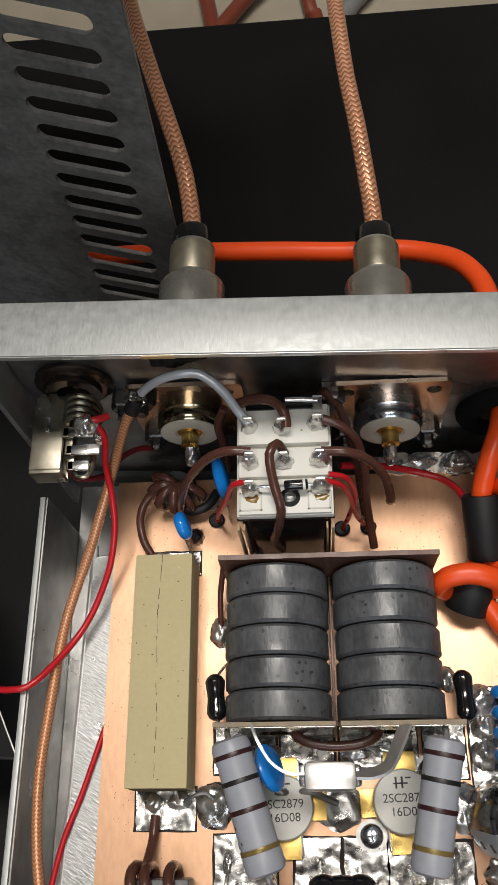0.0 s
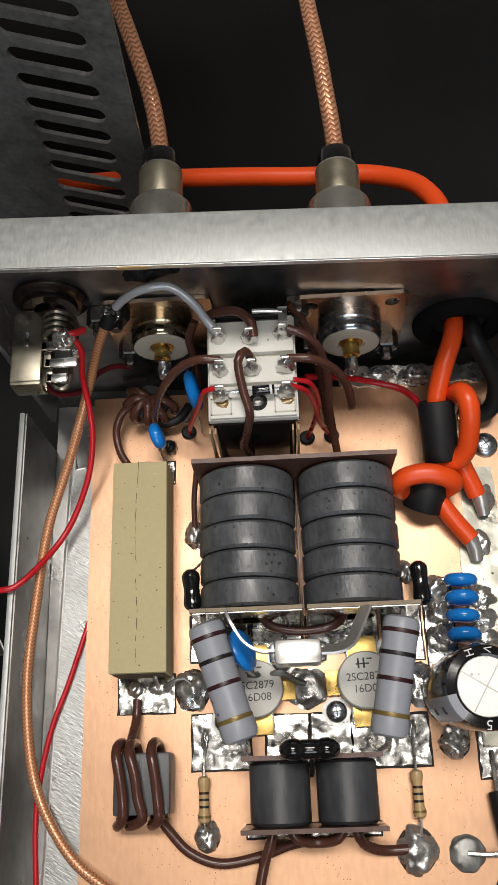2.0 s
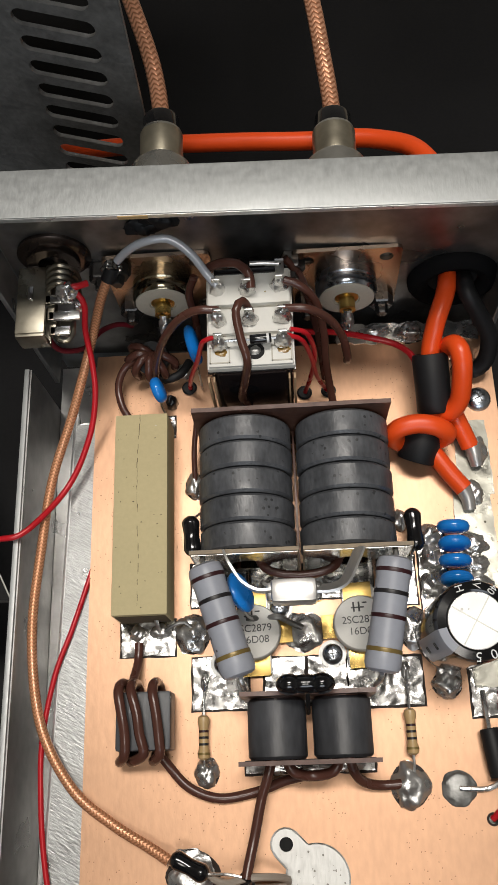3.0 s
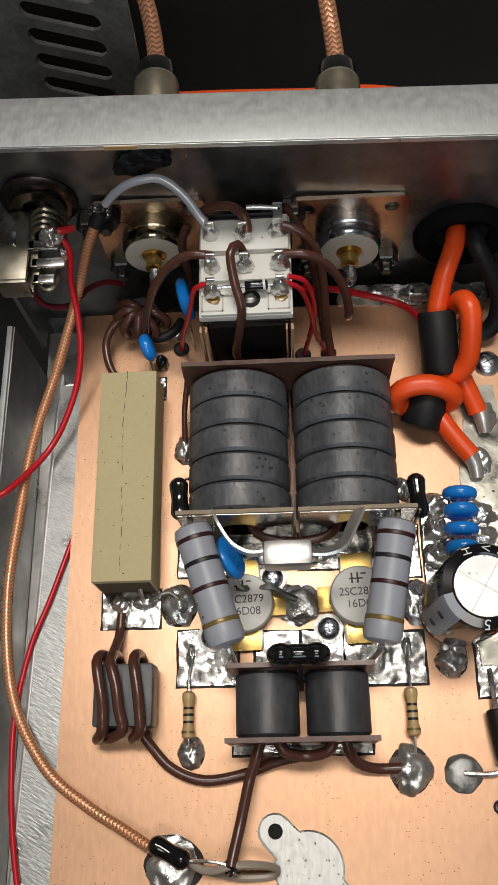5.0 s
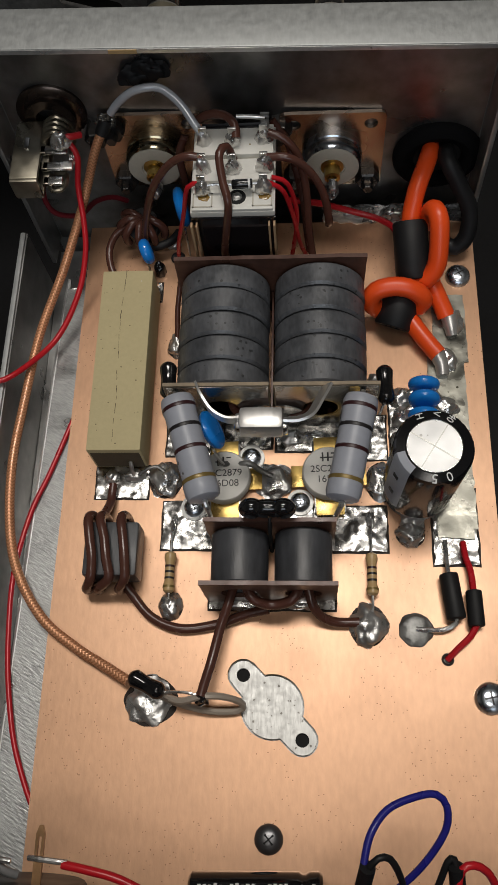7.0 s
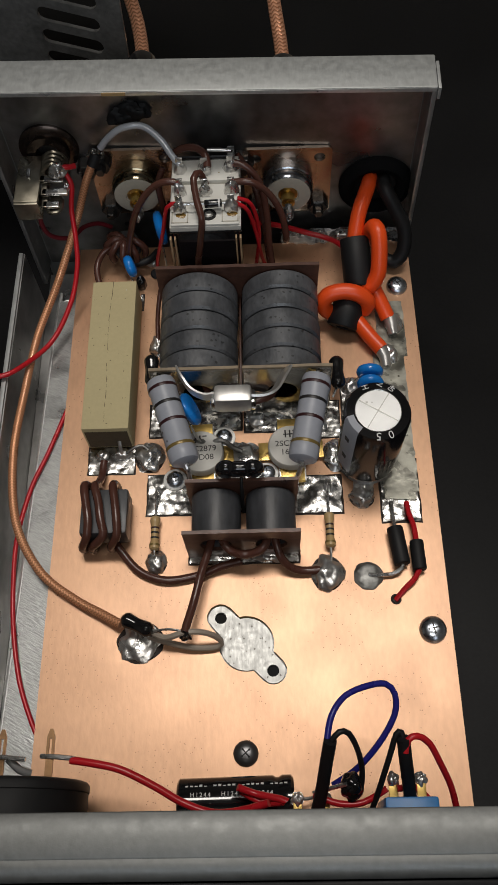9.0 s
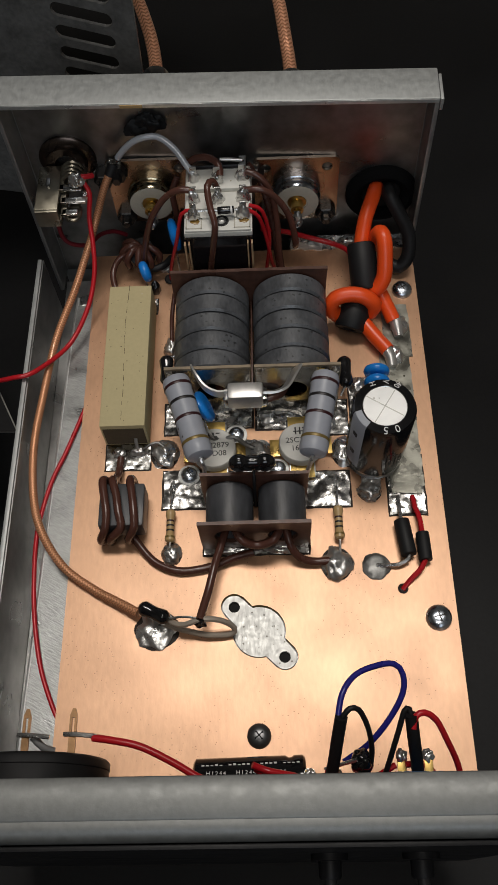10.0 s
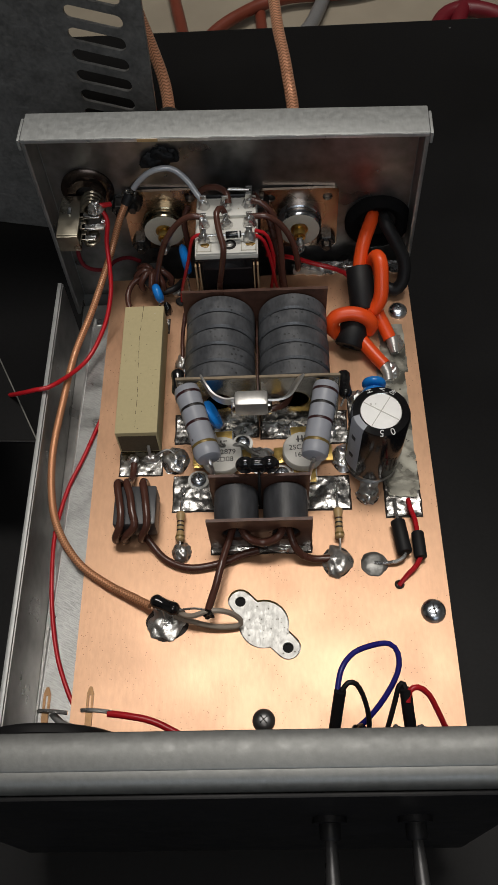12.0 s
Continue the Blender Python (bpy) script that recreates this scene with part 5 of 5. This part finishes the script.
part("tinned_end", tube(NB(), [(42.0, 129.7, 2.8), (42.6, 126.8, 2.0), (42.9, 124.8, 1.2)], 2.0, 10, taper=0.7), M_SATIN, ol)
part("tinned_end", tube(NB(), [(38.4, 119.4, 2.9), (39.7, 116.8, 2.0), (39.9, 114.1, 1.2)], 2.0, 10, taper=0.7), M_SATIN, ol)
wire("power_lead", [(41.0, 169.4, 16.4), (41.2, 164.4, 20.4), (41.0, 160.2, 22.4), (44.1, 156.8, 18.0), (47.3, 153.8, 12.0), (47.4, 150.6, 6.0), (45.0, 149.2, 3.0), (42.2, 150.3, 3.0), (40.3, 151.5, 3.0)], 2.1, M_BLACK, "thick black power lead from the grommet to the board", seg=14)
bpart("tag_strip", box(NB(), 39.0, 41.4, 147.5, 149.2, 0.2, 5.0, 0.2), M_BRASS)

# ---- plugs and cables behind the rear panel ----
def plug(cx, cz, aim, run):
    t = thing("coax_plug", "grey cast coax plug on a copper-braided cable behind the case", "plug", "coax plugs")
    a_ = Vector((cx, on_rear(cx, cz, -1.8).y, cz))
    b_ = Vector(aim)
    part("coupling_ring", lathe(NB(), [(6, 0), (7.3, 0.2), (7.8, 1.0), (7.8, 27.6), (7.4, 28.6), (5.6, 28.9)], a_, b_, 40), M_PLUG, t)
    part("plug_body", lathe(NB(), [(5.5, 28.4), (5.45, 38.6), (5.2, 39.3), (4.6, 39.4)], a_, b_, 40), M_PLUG, t, "tapered grey plug body")
    part("worn_band", lathe(NB(), [(5.47, 30.4), (5.53, 30.7), (5.49, 38.2), (5.46, 38.5)], a_, b_, 40, False), M_PLUGBAND, t, "worn brassy band")
    d_ = (b_ - a_).normalized()
    part("black_sleeve", lathe(NB(), [(4.75, 38.6), (4.7, 43.4), (4.4, 44.0), (2.4, 44.1)], a_, b_, 28), M_GLOSSBLACK, t)
    part("braided_cable", tube(NB(), [a_ + d_ * 41, a_ + d_ * 45] + run, 2.25, 16, 1.0), M_BRAID, t, "copper-braided coax cable")
    return t


plug(-29.9, 19.6, (-30.2, 215, 21.0), [Vector((-31.4, 227.8, 21.0)), Vector((-33.4, 237.9, 22.0)), Vector((-37.5, 252.5, 23.0)), Vector((-43.5, 273.3, 23.0)), Vector((-50.4, 299.4, 22.0)), Vector((-61.7, 350.6, 15.0))])
plug(13.2, 19.4, (14.0, 217, 19.0), [Vector((13.5, 226.0, 19.0)), Vector((12.7, 234.1, 20.0)), Vector((11.4, 248.1, 21.0)), Vector((9.5, 266.0, 21.0)), Vector((7.8, 295.2, 20.0)), Vector((5.8, 346.0, 12.0))])
wire("power_lead", [(-74.7, 237.3, -18.0), (-65.2, 234.3, -10.0), (-44.5, 231.9, -6.0), (-24.8, 227.9, -2.0), (-9.2, 225.5, 0.0), (7.3, 222.7, 2.0), (20.3, 221.0, 4.0), (28.6, 217.9, 6.0), (34.8, 212.9, 9.0), (38.4, 205.8, 12.0), (39.6, 199.4, 14.0), (39.4, 194.2, 16.0)], 2.6, M_ORANGE, "thick orange silicone lead running behind the rear panel", seg=14, step=2.0)

# ---- black vented cover standing behind ----
lid = thing("vented_cover", "black powder-coated slotted steel cover standing behind the case", "cover")
O_ = Vector((-58.3, 223.0, 73.9))
DN, WD = Vector((-0.34, 0.39, -8.1)), Vector((17.16, -2.72, -2.99))
up, across = -DN.normalized(), (WD - DN.normalized() * WD.dot(DN.normalized())).normalized()
out_ = across.cross(up).normalized()
SK = WD.dot(DN.normalized())
slots = []
for i in range(-3, 12):
    v0 = 0 - i * 8.13
    a0, a1, hw = 0.7, 17.3 - 1.6, 2.55
    sl = []
    for k in range(9):
        a = radians(90 + 180 * k / 8)
        sl.append((a0 + hw * math.cos(a) * 0.9, v0 + hw * math.sin(a)))
    for k in range(9):
        a = radians(-90 + 180 * k / 8)
        sl.append((a1 + hw * math.cos(a) * 0.9, v0 - SK + hw * math.sin(a)))
    slots.append(sl)
vb = -(O_.z + 47.6) / up.z
bm = loops_plate(NB(), [[(-150, vb), (26.7, vb), (23.6, 62), (-150, 62)]] + slots, -1.2, 0.0)
LM = Matrix(((across.x, up.x, out_.x, O_.x), (across.y, up.y, out_.y, O_.y), (across.z, up.z, out_.z, O_.z), (0, 0, 0, 1)))
bmesh.ops.transform(bm, matrix=LM, verts=bm.verts)
part("slotted_side", bm, M_LID, lid, "slotted black sheet side", False)
part("bright_edge", tube(NB(), [LM @ Vector((26.75, vb + 0.4, -0.5)), LM @ Vector((25.2, (vb + 62) / 2, -0.5)), LM @ Vector((23.65, 61.5, -0.5))], 0.3, 6), M_GREYMET, lid, "worn bare metal edge")
# unseen sheet added to keep light off the lead behind the slots
part("top_sheet", box(NB(), -148, 23.4, 61.0, 62.0, -120, -1.4, 0.2, LM), M_LID, lid)
part("side_sheet", box(NB(), -150, -148.8, vb + 0.2, 62, 0.1, 140, 0.2, LM), M_LID, lid)
cv = thing("cover_plate", "black sheet metal plate lying beside the case", "cover", at=(0, 0, 0))
CP = (-69.1, 97.7, -2.0)
CE = (-96.3, 151.0, -2.0)
cp, ce = Vector(CP), Vector(CE)
bm = loops_plate(NB(), [[(ce.x, ce.y), (cp.x, cp.y), (cp.x - 130, cp.y + 6), (ce.x - 130, ce.y + 10)]], -3.2, -2.0)
part("sheet", bm, M_TABLE, cv, "", False)
part("bent_rim", box(NB(), cp.x - 130, cp.x - 40, cp.y + 30, cp.y + 31.2, -47.9, -3.4, 0.1), M_FRONT, cv)
part("bare_edge", tube(NB(), [ce, ce.lerp(cp, 0.5), cp], 0.22, 6), M_GREYMET, cv)
part("bare_edge", tube(NB(), [cp, cp + Vector((-60, 3, 0)), cp + Vector((-130, 6, 0))], 0.3, 6), M_DARKSTEEL, cv)

# ---- cables far behind the table ----
for m_, r_, pts_ in ((M_BROWNRED, 4.0, [(-38, 400, -115), (-49, 470, -115), (-60, 540, -115), (-66, 640, -115)]),
                     (M_BROWNRED, 4.0, [(-70, 400, -115), (-34, 460, -113), (-12, 484, -112), (18, 500, -112), (90, 515, -114), (200, 600, -115)]),
                     (M_BROWNRED, 3.6, [(10, 400, -116), (6, 456, -116), (2, 470, -116), (-4, 640, -116)]),
                     (M_GREYW, 4.5, [(-10, 400, -114), (22, 455, -114), (40, 490, -113), (80, 640, -115)]),
                     (M_DARKRED, 5.0, [(100, 430, -112), (120, 470, -108), (150, 465, -108), (170, 430, -112)]),
                     (M_DARKRED, 5.0, [(112, 420, -113), (138, 485, -106), (185, 475, -110), (230, 420, -113)])):
    wire("loose_cable", pts_, r_, m_, "loose cable lying on the beige surface behind the table", "loose cables", 10, 6.0)

# ---- things behind the front panel ----
mt = thing("panel_meter", "black round panel meter with two copper prongs, in the front panel", "meter")
part("housing", lathe(NB(), [(0, 0), (15.7, 0), (15.7, 9.0), (15.3, 9.2), (15.3, 10.0), (15.7, 10.2), (15.7, 14.6), (15.9, 14.8), (15.9, 16.2), (15.4, 16.8), (14.8, 17.0), (0, 17.2)], (-48.6, -11.8, 17.6), (-48.6, 10, 17.6), 56), M_BLACK, mt)
for x, z in ((-39.4, 25.0), (-49.4, 25.0)):
    part("prong", loops_plate(NB(), [[(x - 0.75, 4.6), (x + 0.75, 4.6), (x + 0.8, 13.2), (x + 0.3, 14.7), (x - 0.3, 14.7), (x - 0.8, 13.2)], [(x - 0.28, 9.0), (x - 0.28, 12.8), (x + 0.28, 12.8), (x + 0.28, 9.0)]], z - 0.1, z + 0.5), M_PRONG, mt, "brass prong")
    part("solder_joint", tube(NB(), [(x - 1.8, 9.4, z + 0.2), (x + 1, 9.2, z + 1), (x + 5.2, 8.8, z + 0.6)], 0.5, 8), M_SOLDER, mt)
wire("red_wire", [(-35.0, 8.5, 25.5), (-30.5, 7.8, 26.0), (-24.7, 6.5, 26.0), (-18.1, 3.5, 25.0), (-12.1, 0.3, 24.0), (-6.0, -1.6, 24.0), (-0.0, -1.2, 25.0), (4.9, -0.1, 27.0)], 0.78, M_RED, "red wire from the meter prong to the switch")
wire("grey_wire", [(-48.3, 9.2, 24.0), (-46.0, 7.1, 23.0), (-43.8, 6.4, 22.0)], 0.8, M_GREYW, "grey wire at the meter prong")
wire("red_wire", [(-31.0, 2.0, -4.6), (-27.5, -1.2, -3.6), (-23.0, -3.4, -1.6), (-15.8, -5.6, 1.2), (-10.0, -6.6, 3.6)], 0.6, M_RED, "dark red wire low behind the front panel")
ax_ = thing("axial_capacitor", "black axial electrolytic capacitor lying near the front edge", "capacitor")
CA, CB = Vector((-15.2, 1.3, 5.25)), Vector((10.2, 1.9, 5.25))
part("sleeve", lathe(NB(), [(0, 0), (4.6, 0), (5.2, 0.5), (5.2, 20.8), (4.75, 21.6), (4.75, 22.2), (5.2, 23), (5.2, 24.8), (4.6, 25.4), (0, 25.4)], CA, CB, 36), M_GLOSSBLACK, ax_)
for i in range(3):
    words("printing", "H1244", 1.3, pose(-10.0 + i * 6.7, 1.43 + i * 0.15, 5.25) @ pose(0, 0, 0, -14, 0, 0) @ pose(0, 0, 5.24, 0, 0, 0), M_PAINTWHT, ax_, spread=1.35)
bm = NB()
rnd = random.Random(9)
for i in range(22):
    if i % 6 < 5:
        box(bm, -0.35, 0.3, -0.1, rnd.uniform(0.1, 0.5), 5.19, 5.235, 0, pose(-13.0 + i * 1.02, 1.36 + i * 0.024, 5.25) @ pose(0, 0, 0, -36, 0, 0))
part("printing", bm, M_PAINTWHT, ax_)
part("lead", tube(NB(), [CB, CB + Vector((3, 0.1, 0)), CB + Vector((6, 1, -3))], 0.4, 6), M_SOLDER, ax_)
wire("red_wire", [(-1.6, 3.6, 17.0), (1.5, 2.5, 16.0), (5.2, 1.6, 17.0), (8.3, 0.8, 18.0), (3.6, 0.7, 15.0), (-1.2, 3.1, 15.0)], 0.75, M_RED, "red wire loop over the black capacitor")


def switch_body(x, material, label, top, back):
    t = thing("switch_body", label, "switch", "switch bodies")
    part("body", box(NB(), x - 5.0, x + 5.4, -11.6, back, 12, top, 0.6), material, t)
    for dx in (-2.6, 3.0):
        part("tag", box(NB(), x + dx - 0.9, x + dx + 0.9, back, back + 4.6, top - 6, top - 5.3, 0.1), M_GOLD, t)
        part("solder_joint", blob(NB(), x + dx, back + 3.6, top - 5.4, 1.1, 1.3, 0.8, 200 + int(x + dx), 0.2), M_SOLDER, t)


switch_body(13.2, M_REDP, "red plastic toggle switch body with gold tags, behind the front panel", 25.5, -2.6)
switch_body(32.4, M_BLUEP, "blue plastic toggle switch body behind the front panel", 28, 0.6)
FW = "wires at the front switches"
wire("blue_wire", [(16.2, 9.5, 34.0), (17.5, 14.8, 35.0), (20.5, 18.7, 34.0), (25.1, 20.7, 33.0), (28.8, 21.2, 32.0), (30.6, 19.3, 31.0), (30.4, 15.6, 29.0), (27.2, 10.6, 26.0), (22.8, 6.3, 23.0), (17.9, 3.4, 21.0)], 0.64, M_BLUEW, "dark blue wire looped up from the switch", FW)
wire("black_wire", [(17.3, 10.2, 35.0), (18.7, 11.6, 36.0), (20.6, 11.5, 35.0), (22.4, 8.7, 32.0), (23.4, 5.1, 27.0), (22.8, 1.4, 23.0), (20.7, 0.4, 22.0)], 0.58, M_BLACK, "thin black wire looped at the switch", FW)
wire("black_wire", [(25.2, -1.9, 20.0), (26.8, 2.4, 25.0), (28.7, 8.0, 31.0), (29.8, 11.3, 34.0), (30.8, 11.7, 34.0), (31.3, 9.8, 33.0)], 0.58, M_BLACK, "thin black wire looped at the switch", FW)
wire("red_wire", [(31.4, 8.0, 33.0), (32.0, 10.2, 34.0), (33.8, 10.9, 34.0), (36.3, 9.8, 32.0), (38.8, 6.3, 28.0), (41.0, 2.7, 24.0), (42.4, -1.1, 20.0)], 0.66, M_RED, "red wire arched over the board's corner", FW)
wire("red_wire", [(13.8, 1.6, 22.0), (18.7, -0.1, 22.0), (23.6, -0.0, 22.0), (28.5, 2.4, 23.0)], 0.66, M_RED, "red wire between the two switches", FW)
wire("red_wire", [(30.5, 2.4, 23.0), (34.5, 2.5, 22.0), (37.6, -0.3, 20.0), (39.0, -3.2, 16.0)], 0.66, M_RED, "red wire below the blue switch", FW)
for pp in ([(17.0, 10.2, 35.0), (16.3, 6.9, 31.0), (15.4, 2.3, 26.0), (14.3, -2.1, 21.0)], [(31.1, 10.6, 34.0), (31.6, 7.1, 31.0), (32.5, 2.6, 26.0), (33.2, -1.9, 21.0)]):
    solo("heat_shrink_sleeve", tube(NB(), pp, 1.32, 14), M_BLACK, "black heat-shrink sleeve over a soldered wire joint", "sleeve", "heat-shrink sleeves")
wire("bare_lead", [(13.8, 1.9, 22.0), (17.7, 2.7, 24.0), (20.3, 3.2, 26.0)], 0.45, M_SOLDER, "bare component lead at the switch", seg=6)
bead = thing("dipped_capacitor", "small black bead component at the switch wires", "capacitor", "black dipped capacitors")
part("body", blob(NB(), *(21.4, 3.0, 24.0), 2.2, 2.4, 2.6, 211, 0.12), M_GLOSSBLACK, bead)
